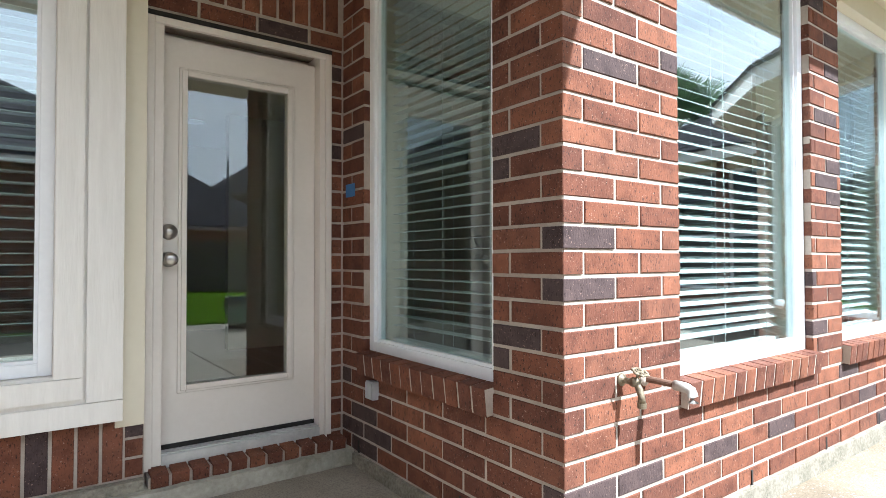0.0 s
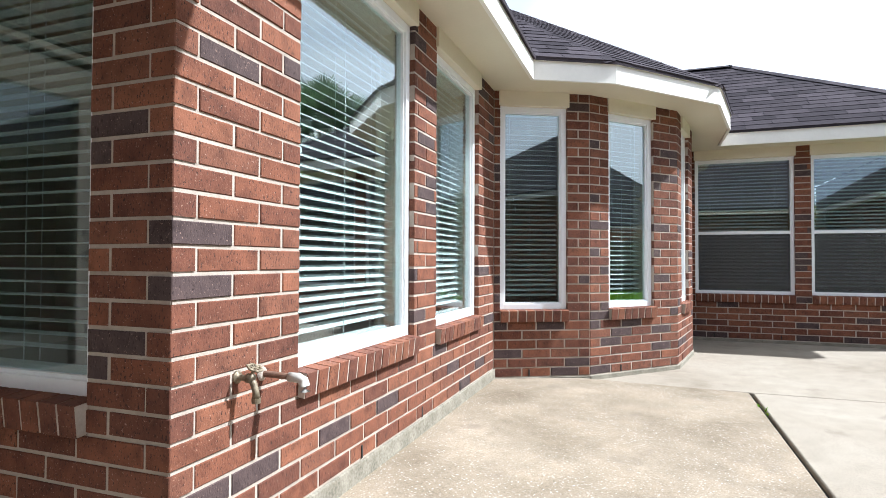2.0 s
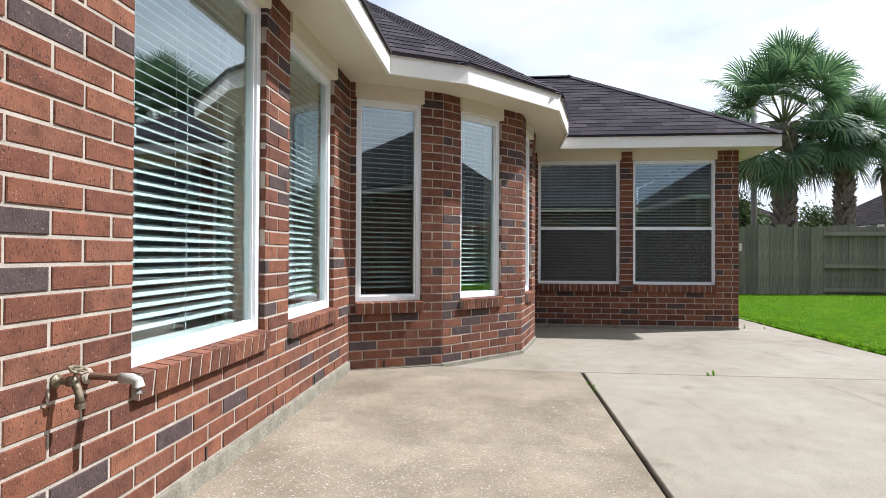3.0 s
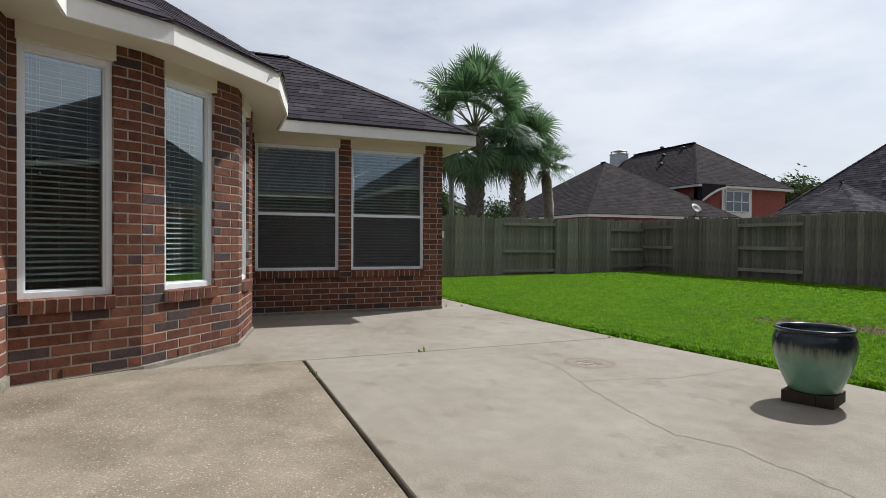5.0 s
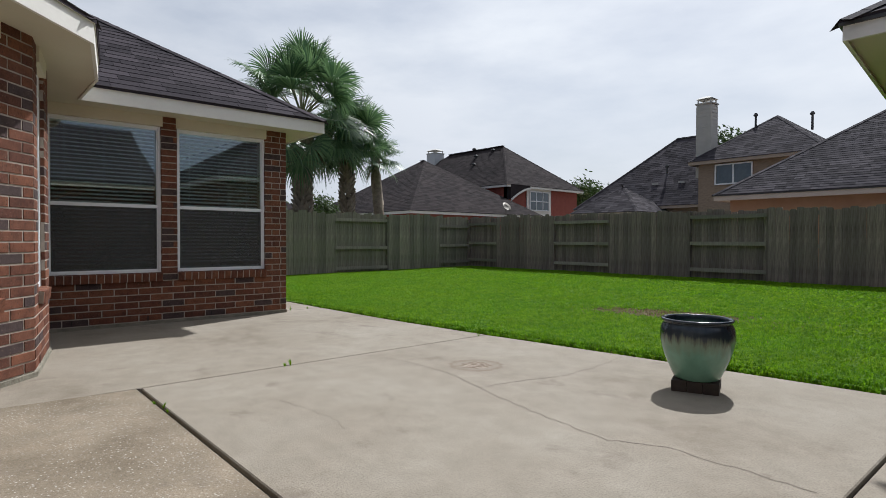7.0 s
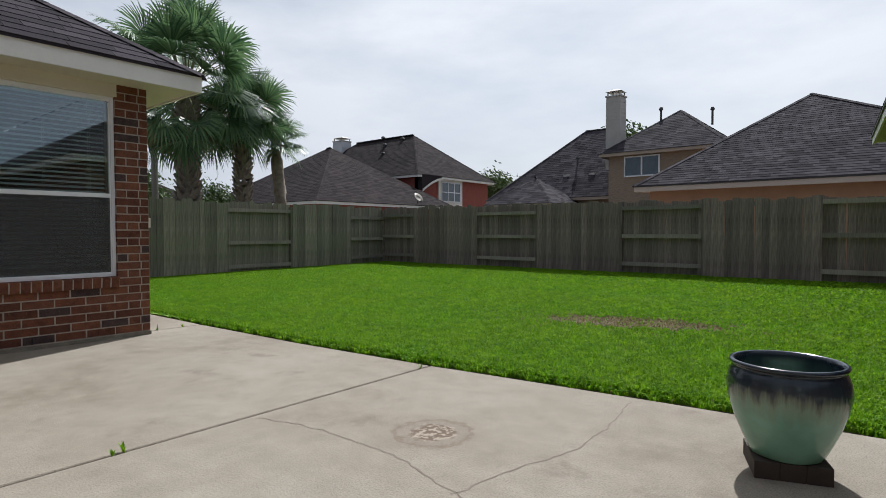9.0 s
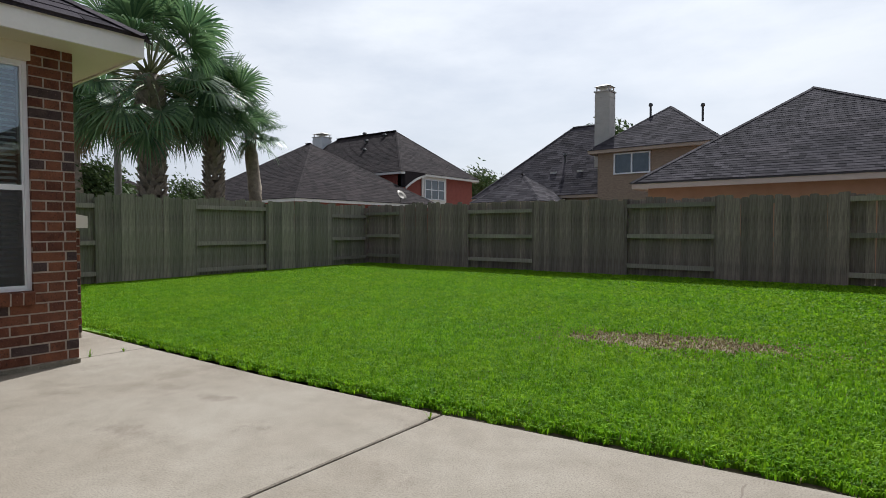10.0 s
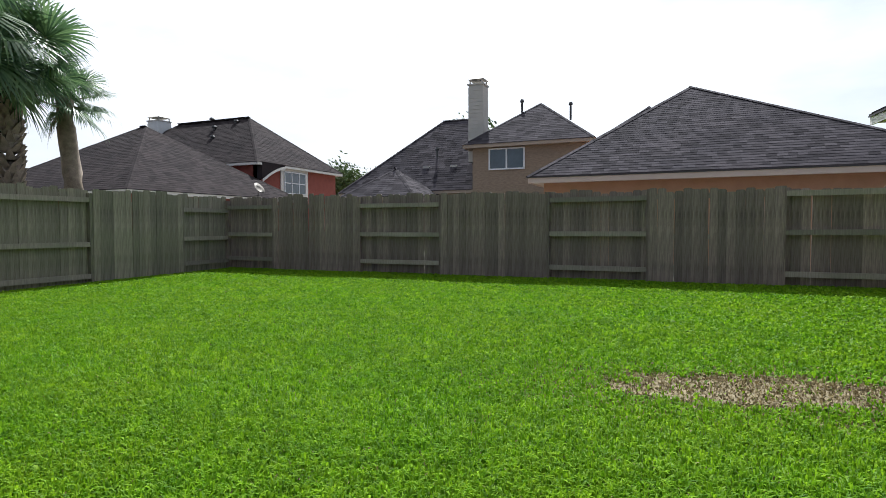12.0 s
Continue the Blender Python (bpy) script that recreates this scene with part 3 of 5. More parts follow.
def slab(x0, x1, y0, y1, curved=False, gap=0.009, mat=CONCRETE):
    bm = bmesh.new()
    if curved:
        n = 14
        pts = [(x1 - gap, y1 - G), (x0 + gap, y1 - G)]
        pts += [(x0 + gap + (x1 - x0 - 2 * gap) * i / n, edge_y(x0 + (x1 - x0) * i / n)) for i in range(n + 1)]
        poly_prism(bm, pts, -0.12, 0.0)
    else:
        add_box(bm, x0 + gap, x1 - gap, y0 + G, y1 - G, -0.12, 0.0)
    top = [e for e in bm.edges if all(v.co.z > -1e-6 for v in e.verts)]
    bmesh.ops.bevel(bm, geom=top, offset=0.006, segments=1, affect="EDGES")
    if y0 == -1.96 and not curved:
        for v in bm.verts:
            v.co.z += 0.018 * max(0.0, v.co.y + 1.96)
    part("slab", bm, mat, patio)


JX = (-8.0, 0.2, 3.76, 7.02, 13.9)
slab(JX[0], JX[1], -1.96, 3.0)
slab(JX[1], JX[2], -1.96, 0.6, mat=WORN_CONCRETE)
slab(JX[0], JX[1], -6.2, -1.96)
slab(JX[1], JX[2], 0, -1.96, True)
slab(JX[2], JX[3], 0, 0.6, True)
slab(JX[3], 8.6, 0, -4.4, True)
bm = bmesh.new()
add_box(bm, -8.0, 8.6, -5.3, 0.5, -0.11, -0.03)
part("joint_filler", bm, DARK, patio)

# ---- house walls ----
B0, B1, B2, B3 = (3.40, 0.0), (3.80, -0.744), (4.62, -1.48), (5.60, -1.67)
E_IN, E_OUT = (6.85, -1.67), (6.85, -4.49)
TOP = 2.46
SILL = 0.612
HEAD = 2.33
rng = random.Random(7)


def slat_mesh(length):
    bm = bmesh.new()
    add_box(bm, -length / 2, length / 2, -0.024, 0.024, -0.0015, 0.0015)
    return finish("slat", bm, BLIND)


WINDOW_COUNT = [0]


def window(m, x0, x1, z0, z1, blind_drop=1.0, hung=False, slat_tilt=12.0, cord=True, frame_w=0.045, header=True):
    """Aluminium window in a wall's opening, and the slatted blind that hangs inside it."""
    WINDOW_COUNT[0] += 1
    w = thing("window_%d" % WINDOW_COUNT[0], "white metal framed window with a cream head board" if not hung else "white framed single-hung window with an insect screen", "window", kind="structure", m=m)
    for name, dims in (("window_frame", (x0, x0 + frame_w, 0.035, 0.10, z0, z1)), ("window_frame", (x1 - frame_w, x1, 0.035, 0.10, z0, z1)), ("window_frame", (x0 + frame_w, x1 - frame_w, 0.035, 0.10, z0, z0 + frame_w)), ("window_frame", (x0 + frame_w, x1 - frame_w, 0.035, 0.10, z1 - frame_w, z1))):
        box_part(name, dims, WHITE_FRAME, w, bevel=0.003)
    bead = 0.012
    bm = bmesh.new()
    a, b, c, d = x0 + frame_w, x1 - frame_w, z0 + frame_w, z1 - frame_w
    for dims in ((a, a + bead, 0.05, 0.075, c, d), (b - bead, b, 0.05, 0.075, c, d), (a + bead, b - bead, 0.05, 0.075, c, c + bead), (a + bead, b - bead, 0.05, 0.075, d - bead, d)):
        add_box(bm, *dims)
    part("glazing_bead", bm, WHITE_FRAME, w)
    if hung:
        zm = z0 + (z1 - z0) * 0.452
        box_part("meeting_rail", (a + bead, b - bead, 0.045, 0.09, zm - 0.02, zm + 0.02), WHITE_FRAME, w, bevel=0.003)
        for lo, hi, y in ((c + bead, zm - 0.02, 0.075), (zm + 0.02, d - bead, 0.066)):
            p = box_part("pane", (a + bead, b - bead, y, y + 0.004, lo, hi), GLASS, w)
            p.visible_shadow = False
        sc = box_part("insect_screen", (a + bead, b - bead, 0.052, 0.0525, c + bead, zm - 0.02), SCREEN, w, "dark fine-meshed insect screen")
        sc.visible_shadow = False
    else:
        p = box_part("pane", (a + bead, b - bead, 0.064, 0.068, c + bead, d - bead), GLASS, w)
        p.visible_shadow = False
    if header:
        box_part("head_board", (x0 - 0.012, x1 + 0.012, -0.018, 0.10, z1, TOP - 0.002), TRIM, w, "cream painted head board", bevel=0.004)
    box_part("reveal", (x0 - 0.001, x0 + 0.012, 0.10, 0.24, z0, z1), TRIM, w)
    box_part("reveal", (x1 - 0.012, x1 + 0.001, 0.10, 0.24, z0, z1), TRIM, w)
    blind = thing("window_blind", "white slatted venetian blind hanging lowered inside the window", "blind", "window blinds", m=m)
    y = 0.155
    lx0, lx1 = x0 + 0.05, x1 - 0.05
    box_part("headrail", (lx0, lx1, y - 0.03, y + 0.03, z1 - 0.05, z1 - 0.005), BLIND, blind)
    bottom = z0 + 0.07 + (1 - blind_drop) * (z1 - z0)
    n = int((z1 - 0.09 - bottom) / 0.0435)
    mesh = slat_mesh(lx1 - lx0)
    for i in range(n):
        s = new("slat", mesh)
        s.parent = blind
        s.matrix_basis = pose((lx0 + lx1) / 2, y, z1 - 0.085 - i * 0.0435, slat_tilt + rng.uniform(-1.5, 1.5), rng.uniform(-0.12, 0.12), 0)
    box_part("bottom_rail", (lx0, lx1, y - 0.025, y + 0.025, bottom - 0.03, bottom - 0.012), BLIND, blind, bevel=0.003)
    for fx in (0.13, 0.5, 0.87):
        bm = bmesh.new()
        xx = lx0 + (lx1 - lx0) * fx
        for yy in (y - 0.027, y + 0.027):
            add_box(bm, xx - 0.0012, xx + 0.0012, yy - 0.0012, yy + 0.0012, bottom - 0.01, z1 - 0.05)
        part("ladder_cord", bm, BLIND, blind)
    if cord:
        bm = bmesh.new()
        for k, drop in ((0, 0.78), (1, 0.86)):
            xx = lx0 + 0.09 + 0.018 * k
            add_box(bm, xx - 0.001, xx + 0.001, y - 0.045, y - 0.043, z1 - drop, z1 - 0.04)
            lathe(bm, [(0.003, 0.03), (0.008, 0.022), (0.009, 0.0)], 8, Matrix.Translation((xx, y - 0.044, z1 - drop - 0.02)))
        part("pull_cord", bm, BLIND, blind)
    return w


def screen_material():
    m = bpy.data.materials.new("insect_screen_mesh")
    m.use_nodes = True
    n, l = m.node_tree.nodes, m.node_tree.links
    b = n["Principled BSDF"]
    b.inputs["Base Color"].default_value, b.inputs["Roughness"].default_value = (0.06, 0.06, 0.058, 1), 0.7
    t, mix = n.new("ShaderNodeBsdfTransparent"), n.new("ShaderNodeMixShader")
    mix.inputs[0].default_value = 0.48
    l.new(t.outputs["BSDF"], mix.inputs[1])
    l.new(b.outputs["BSDF"], mix.inputs[2])
    l.new(mix.outputs["Shader"], n["Material Output"].inputs["Surface"])
    return m


SCREEN = screen_material()


def brick_wall(name, p, q, windows, label, lead, trail, first=0, start=0.0, stop=0.0, extra=(), stuff_past=None, depth=0.085, top=TOP, sills=True):
    length = math.dist(p, q)
    holes = [(a, b, SILL - 0.012, TOP) for a, b in windows] + list(extra)
    core = wall_core(name, p, q, -0.1, top, 0.24, holes, MORTAR, label, start, stop)
    z0 = BASE + first * COURSE
    lay = [(a, b, SILL - 0.105, TOP + 1) for a, b in windows] + [(o[0], o[1], o[2], o[3]) for o in extra]
    lay_bricks(core, length, z0, int((top - z0 + 0.02) / COURSE), lay, lead, trail, rng, stuff_past, depth)
    if sills:
        for a, b in windows:
            rowlock(core, a - 0.005, b + 0.005, SILL, rng)
    for i in range(int(length / 0.75)):
        x = 0.32 + i * 0.75 + rng.uniform(-0.05, 0.05)
        if x < length - 0.1 and not (stuff_past is not None and x > stuff_past):
            box_part("weep_hole", (x - 0.006, x + 0.006, -0.003, 0.02, z0 + 0.004, z0 + 0.062), DARK, core)
    box_part("base_course", (start - 0.0, length - stop, -0.014, 0.05, -0.11, z0 - 0.004), CONCRETE_EDGE, core, "stained concrete foundation edge", bevel=0.004)
    return core


W_S1, W_S2 = (0.60, 1.70), (2.04, 2.96)
south = brick_wall("wall_south", (0, 0), B0, [W_S1, W_S2], "sunlit red brick wall with pale mortar and brick sills", "bond0", 0.004, first=1, start=0.007)
MS = wall_matrix((0, 0), B0)
W_W = (1.60 - 1.235, 1.60 - 0.315)
west = brick_wall("wall_west", (0, 1.60), (0, 0), [W_W], "shaded red brick wall beside the back door", 0.004, "bond1", first=1, stop=0.008)
MW = wall_matrix((0, 1.60), (0, 0))
bay_walls = []
for name, p, q, s0, s1 in (("wall_bay_1", B0, B1, 0.065, 0.765), ("wall_bay_2", B1, B2, 0.20, 0.71), ("wall_bay_3", B2, B3, 0.22, 0.72)):
    L = math.dist(p, q)
    brick_wall(name, p, q, [(s0 * L, s1 * L)], "angled red brick wall of the breakfast bay", 0.005, 0.005, depth=0.03)
    bay_walls.append((wall_matrix(p, q), s0 * L, s1 * L))
brick_wall("wall_nook", B3, E_IN, [], "short red brick wall between the bay and the wing", 0.01, 0.01, stuff_past=0.0)
W_E = ((0.115, 1.245), (1.42, 2.525))
brick_wall("wall_wing_west", E_IN, E_OUT, W_E, "red brick wall of the house wing with two single-hung windows", 0.004, "bond0")
ME = wall_matrix(E_IN, E_OUT)
brick_wall("wall_wing_south", E_OUT, (11.5, -4.49), [], "red brick end wall of the house wing", "bond1", 0.0, stuff_past=1.2, start=0.007)

window(MS, *W_S1, SILL - 0.008, HEAD, slat_tilt=30)
window(MS, *W_S2, SILL - 0.008, HEAD, slat_tilt=30)
window(MW, *W_W, SILL - 0.008, HEAD, slat_tilt=3)
for m, a, b in bay_walls:
    window(m, a, b, SILL - 0.008, HEAD, slat_tilt=16)
for a, b in W_E:
    window(ME, a, b, SILL - 0.008, HEAD, hung=True, slat_tilt=25, cord=False, frame_w=0.03)

# door wall and the bump-out beside it
DY = 1.443
DX0, DX1, DZ0, DZ1 = -0.855, -0.10, 0.18, 2.03
door_wall = wall_core("wall_door", (-1.05, DY), (0.24, DY), -0.1, TOP, 0.24, [(DX0 + 1.05, DX1 + 1.05, DZ0, DZ1)], MORTAR, "red brick wall round the back door", 0.0, 0.234)
lay_bricks(door_wall, 1.045, BASE + COURSE, 26, [(-0.2, DX1 + 1.085, -1, DZ1 + 0.03)], 0.03, 0.006, rng, None, 0.04)
for i in range(13):
    ob = new("soldier_brick", brick_mesh(0.066, 0.04, 0.19, BRICK))
    ob.parent = door_wall
    ob.matrix_basis = pose(0.05 + i * 0.078, 0.0, 2.252, 0, 0, 0)
lay_bricks(door_wall, 1.045, 2.36, 1, [], 0.03, 0.006, rng, None, 0.04)
box_part("lintel", (0.02, 0.985, -0.006, 0.06, DZ1 + 0.010, DZ1 + 0.030), DARK, door_wall, "dark steel lintel")
bm = bmesh.new()
add_box(bm, 0.0, 1.045, -0.125, 0.05, -0.11, 0.130)
bmesh.ops.subdivide_edges(bm, edges=[e for e in bm.edges if abs(e.verts[0].co.x - e.verts[1].co.x) > 0.5], cuts=24)
for v in bm.verts:
    if v.co.y < 0 and v.co.z > 0:
        v.co.z += rng.uniform(-0.008, 0.003)
        v.co.y += rng.uniform(-0.005, 0.005)
part("step_curb", bm, CURB, door_wall, "rough stained concrete step")
for i in range(11):
    ob = new("step_brick", brick_mesh(0.064, 0.13, 0.050, SILL_BRICK))
    ob.parent = door_wall
    ob.matrix_basis = pose(0.215 + i * 0.0775, -0.088 + rng.uniform(-0.004, 0.003), 0.152, 7, rng.uniform(-1.5, 1.5), rng.uniform(-2, 2))
box_part("step_mortar", (0.175, 1.03, -0.078, 0.05, 0.112, 0.170), MORTAR, door_wall)

# back door
door = thing("door_1", "off-white full-glass back door, closed, with nickel knob and deadbolt", "door", kind="structure")
for dims in ((DX0, DX0 + 0.038, DY - 0.004, DY + 0.20, 0.175, DZ1), (DX1 - 0.028, DX1, DY - 0.004, DY + 0.20, 0.175, DZ1), (DX0 + 0.038, DX1 - 0.028, 1.585, 1.80, DZ1 - 0.045, DZ1)):
    box_part("door_frame", dims, DOOR_PAINT, door, bevel=0.006)
for dims in ((DX0 - 0.03, DX0, DY - 0.016, DY + 0.01, 0.175, DZ1 + 0.006), (DX1, DX1 + 0.03, DY - 0.016, DY + 0.01, 0.175, DZ1 + 0.006), (DX0, DX1, DY - 0.016, DY + 0.01, DZ1 - 0.022, DZ1 + 0.006)):
    box_part("brick_mould", dims, DOOR_PAINT, door, bevel=0.006)
LX0, LX1, LZ0, LZ1, LY = DX0 + 0.040, DX1 - 0.030, 0.252, DZ1 - 0.045, DY + 0.055
GX0, GX1, GZ0, GZ1 = -0.720, -0.266, 0.490, 1.828
bm = bmesh.new()
for dims in ((LX0, GX0, LY, LY + 0.045, LZ0, LZ1), (GX1, LX1, LY, LY + 0.045, LZ0, LZ1), (GX0, GX1, LY, LY + 0.045, LZ0, GZ0), (GX0, GX1, LY, LY + 0.045, GZ1, LZ1)):
    add_box(bm, *dims)
leaf = part("door_leaf", bm, DOOR_PAINT, door)
for d0, y0, y1 in ((0.030, LY - 0.008, LY), (0.018, LY - 0.016, LY - 0.008)):
    bm = bmesh.new()
    for dims in ((GX0 - d0, GX0 + 0.004, y0, y1, GZ0 - d0, GZ1 + d0), (GX1 - 0.004, GX1 + d0, y0, y1, GZ0 - d0, GZ1 + d0), (GX0 + 0.004, GX1 - 0.004, y0, y1, GZ0 - d0, GZ0 + 0.004), (GX0 + 0.004, GX1 - 0.004, y0, y1, GZ1 - 0.004, GZ1 + d0)):
        add_box(bm, *dims)
    bmesh.ops.bevel(bm, geom=bm.edges[:], offset=0.002, segments=1, affect="EDGES")
    part("glass_moulding", bm, DOOR_PAINT, leaf)
pane = box_part("pane", (GX0, GX1, LY + 0.01, LY + 0.014, GZ0, GZ1), DOOR_GLASS, leaf)
pane.visible_shadow = False
KX = LX0 + 0.030
turn_y = Matrix.Rotation(radians(90), 4, "X")
bm = bmesh.new()
lathe(bm, [(0.033, 0.0), (0.033, 0.006), (0.024, 0.012), (0.012, 0.018), (0.011, 0.035), (0.020, 0.042), (0.028, 0.052), (0.027, 0.064), (0.016, 0.072), (0.004, 0.073)], 24, Matrix.Translation((KX, LY, 1.031)) @ turn_y)
part("knob", bm, METAL, leaf, "round satin nickel knob", smooth=True)
bm = bmesh.new()
lathe(bm, [(0.034, 0.0), (0.033, 0.010), (0.026, 0.018), (0.018, 0.020), (0.016, 0.024), (0.004, 0.024)], 24, Matrix.Translation((KX, LY, 1.148)) @ turn_y)
part("deadbolt", bm, METAL, leaf, "satin nickel deadbolt", smooth=True)
bm = bmesh.new()
add_box(bm, DX0 + 0.038, DX1 - 0.028, DY - 0.01, DY + 0.18, 0.176, 0.226)
for i in range(4):
    add_box(bm, DX0 + 0.038, DX1 - 0.028, DY + 0.002 + i * 0.022, DY + 0.013 + i * 0.022, 0.226, 0.233)
part("threshold", bm, ALUMINIUM, door, "grooved metal threshold")
box_part("sweep", (LX0, LX1, LY - 0.004, LY + 0.03, 0.233, 0.253), DARK, door)

# white sided bump-out
BX, BY = -0.969, 1.343
BL = BX + 4.2
bump_wall = wall_core("wall_bump_out", (-4.2, BY), (BX, BY), 0.432, TOP, 0.24, [(4.2 - 2.30, 4.2 - 1.19, 0.608, 2.40)], SIDING, "white siding wall round a window", recess=0.0)
box_part("skirt_board", (0.0, BL, -0.012, 0.0, 0.419, 0.50), SIDING, bump_wall, bevel=0.003)
box_part("corner_board", (BL - 0.12, BL, -0.012, 0.0, 0.502, TOP), SIDING, bump_wall, bevel=0.003)
box_part("casing", (4.2 - 1.188, 4.2 - 1.10, -0.022, 0.0, 0.60, 2.41), SIDING, bump_wall, bevel=0.003)
box_part("casing", (4.2 - 2.39, 4.2 - 2.302, -0.022, 0.0, 0.60, 2.41), SIDING, bump_wall, bevel=0.003)
box_part("casing", (4.2 - 2.39, 4.2 - 1.10, -0.022, 0.0, 0.52, 0.598), SIDING, bump_wall, bevel=0.003)
box_part("side_board", (BL - 0.02, 4.2 - 0.887, 0.045, 0.099, 0.38, TOP - 0.01), TRIM, bump_wall, "cream painted board beside the door", bevel=0.003)
MB = wall_matrix((-4.2, BY), (BX, BY))
window(MB, 4.2 - 2.30, 4.2 - 1.19, 0.610, 2.40, slat_tilt=-4, header=False)
plinth = wall_core("wall_plinth", (-4.2, BY + 0.05), (BX + 0.082, BY + 0.05), -0.1, 0.43, 0.2, [], MORTAR, "course of upright red bricks below the white siding")
for i in range(40):
    ob = new("soldier_brick", brick_mesh(0.068, 0.05, 0.225, BRICK))
    ob.parent = plinth
    ob.matrix_basis = pose(3.205 - i * 0.0795, 0.0, 0.292, 0, rng.uniform(-0.4, 0.4), 0)
for i in range(3):
    ob = new("brick", brick_mesh(0.062, 0.05, 0.066, BRICK))
    ob.parent = plinth
    ob.matrix_basis = pose(3.278, 0.0, 0.215 + i * 0.077, 0, 0, 0)
box_part("base_course", (0.0, 3.31, -0.035, 0.05, -0.11, 0.172), CONCRETE_EDGE, plinth, bevel=0.006)

# ---- eaves and roofs of the house ----
LINE = [(0.0, 0.0), B0, B1, B2, B3, E_IN, E_OUT, (11.5, -4.49)]
EAVE, EAVE_IN, INNER = offset_line(LINE, 0.38), offset_line(LINE, 0.355), offset_line(LINE, -0.10)
EAVE[0], EAVE_IN[0], INNER[0] = (0.285, -0.38), (0.31, -0.355), (0.285, 0.10)


def strip(bm, outer, inner, z0, z1):
    for a, b, c, d in zip(outer, outer[1:], inner[1:], inner):
        poly_prism(bm, [a, b, c, d], z0, z1)


def eave_run(name, piece, outer, inner, z0, z1, mat, label, category):
    t = thing(name, label, category, kind="structure")
    for a, b, c, d in zip(outer, outer[1:], inner[1:], inner):
        bm = bmesh.new()
        poly_prism(bm, [a, b, c, d], z0, z1)
        part(piece, bm, mat, t)


eave_run("soffit", "soffit_panel", EAVE_IN, INNER, 2.452, 2.462, SOFFIT, "cream painted soffit under the house eaves", "soffit")
eave_run("fascia", "fascia_board", EAVE, EAVE_IN, 2.435, 2.60, FASCIA, "white painted fascia board along the eaves", "fascia")
eave_run("drip_edge", "drip_strip", offset_line(LINE, 0.392)[1:], EAVE[1:], 2.588, 2.608, FASCIA, "thin white metal drip edge on the fascia", "trim")

RZ = 2.61
E0, E1, E2, E3, E4, E5, E6 = [(x, y, RZ) for x, y in offset_line(LINE, 0.397)[1:]]
APEX = (6.40, 2.1, 5.25)
roof_thing("roof_bay", [(E0, E1, APEX), (E1, E2, APEX), (E2, E3, APEX)], SHINGLE, "brown asphalt shingle hip roof over the bay", caps=((E1, APEX), (E2, APEX)), seed=2, single_mat=SHINGLE_SINGLE)
PK = (8.83, -2.48, 4.14)
roof_thing("roof_wing", [((E5[0], 3.0, RZ), E5, PK, (8.83, 3.0, 4.14)), (E5, (12.0, E5[1], RZ), (12.0, -2.48, 4.14), PK), ((8.83, 3.0, 4.14), PK, (12.0, -2.48, 4.14), (12.0, 3.0, 4.14))], SHINGLE, "brown asphalt shingle hip roof over the wing", caps=((E5, PK), (PK, (8.83, 3.0, 4.17))), seed=3, single_mat=SHINGLE_SINGLE)
bm = bmesh.new()
roof_slab(bm, ((0.285, -0.40, RZ), (3.15, -0.40, RZ), (6.4, 2.1, 4.3), (6.4, 6.5, 4.3), (0.285, 6.5, 4.3)))
tagged(part("roof_main", bm, SHINGLE), "brown asphalt shingle roof of the house", "roof", kind="structure")
# covered porch over the door
bm = bmesh.new()
add_box(bm, -0.98, 0.255, -0.93, 1.60, 2.455, 2.47)
tagged(part("ceiling", bm, SOFFIT), "cream painted porch ceiling over the door", "ceiling", kind="structure")
bm = bmesh.new()
poly_prism(bm, [(-1.0, -0.95), (0.27, -0.95), (0.27, 1.7), (-1.0, 1.7)], 2.472, 2.60)
tagged(part("porch_roof", bm, FASCIA), "white edged porch roof over the door", "roof", kind="structure")
# bump-out eave, its unseen depth stretched to keep sky light off the door
bm = bmesh.new()
add_box(bm, -4.6, -1.005, -0.10, 1.7, 2.462, 2.60)
tagged(part("bump_eave_shade", bm, FASCIA), "white eave over the bump-out, extended unseen to shade the door", "fascia", kind="structure")

# rooms behind the windows
bm = bmesh.new()
add_box(bm, -4.2, 11.4, 6.5, 6.6, -0.1, 2.6)
add_box(bm, 11.4, 11.5, -4.2, 6.6, -0.1, 2.6)
add_box(bm, -4.3, -4.2, 1.55, 6.6, -0.1, 2.6)
add_box(bm, 0.30, 3.3, 4.6, 4.7, 0.1, 2.47)
tagged(part("wall_interior", bm, INTERIOR), "dim beige painted walls inside the house", "wall", kind="structure")
ROOM = [(-4.2, 1.62), (0.2, 1.85), (0.2, 0.2), (3.4, 0.2), (4.0, -0.6), (4.7, -1.2), (5.6, -1.45), (7.05, -1.45), (7.05, -4.25), (11.4, -4.25), (11.4, 6.5), (-4.2, 6.5)]
bm = bmesh.new()
poly_prism(bm, ROOM, 0.10, 0.15)
tagged(part("floor", bm, INTERIOR_FLOOR), "dark wooden floor inside the house", "floor", kind="structure")
bm = bmesh.new()
poly_prism(bm, ROOM, 2.475, 2.50)
tagged(part("ceiling", bm, INTERIOR), "beige ceiling inside the house", "ceiling", kind="structure")

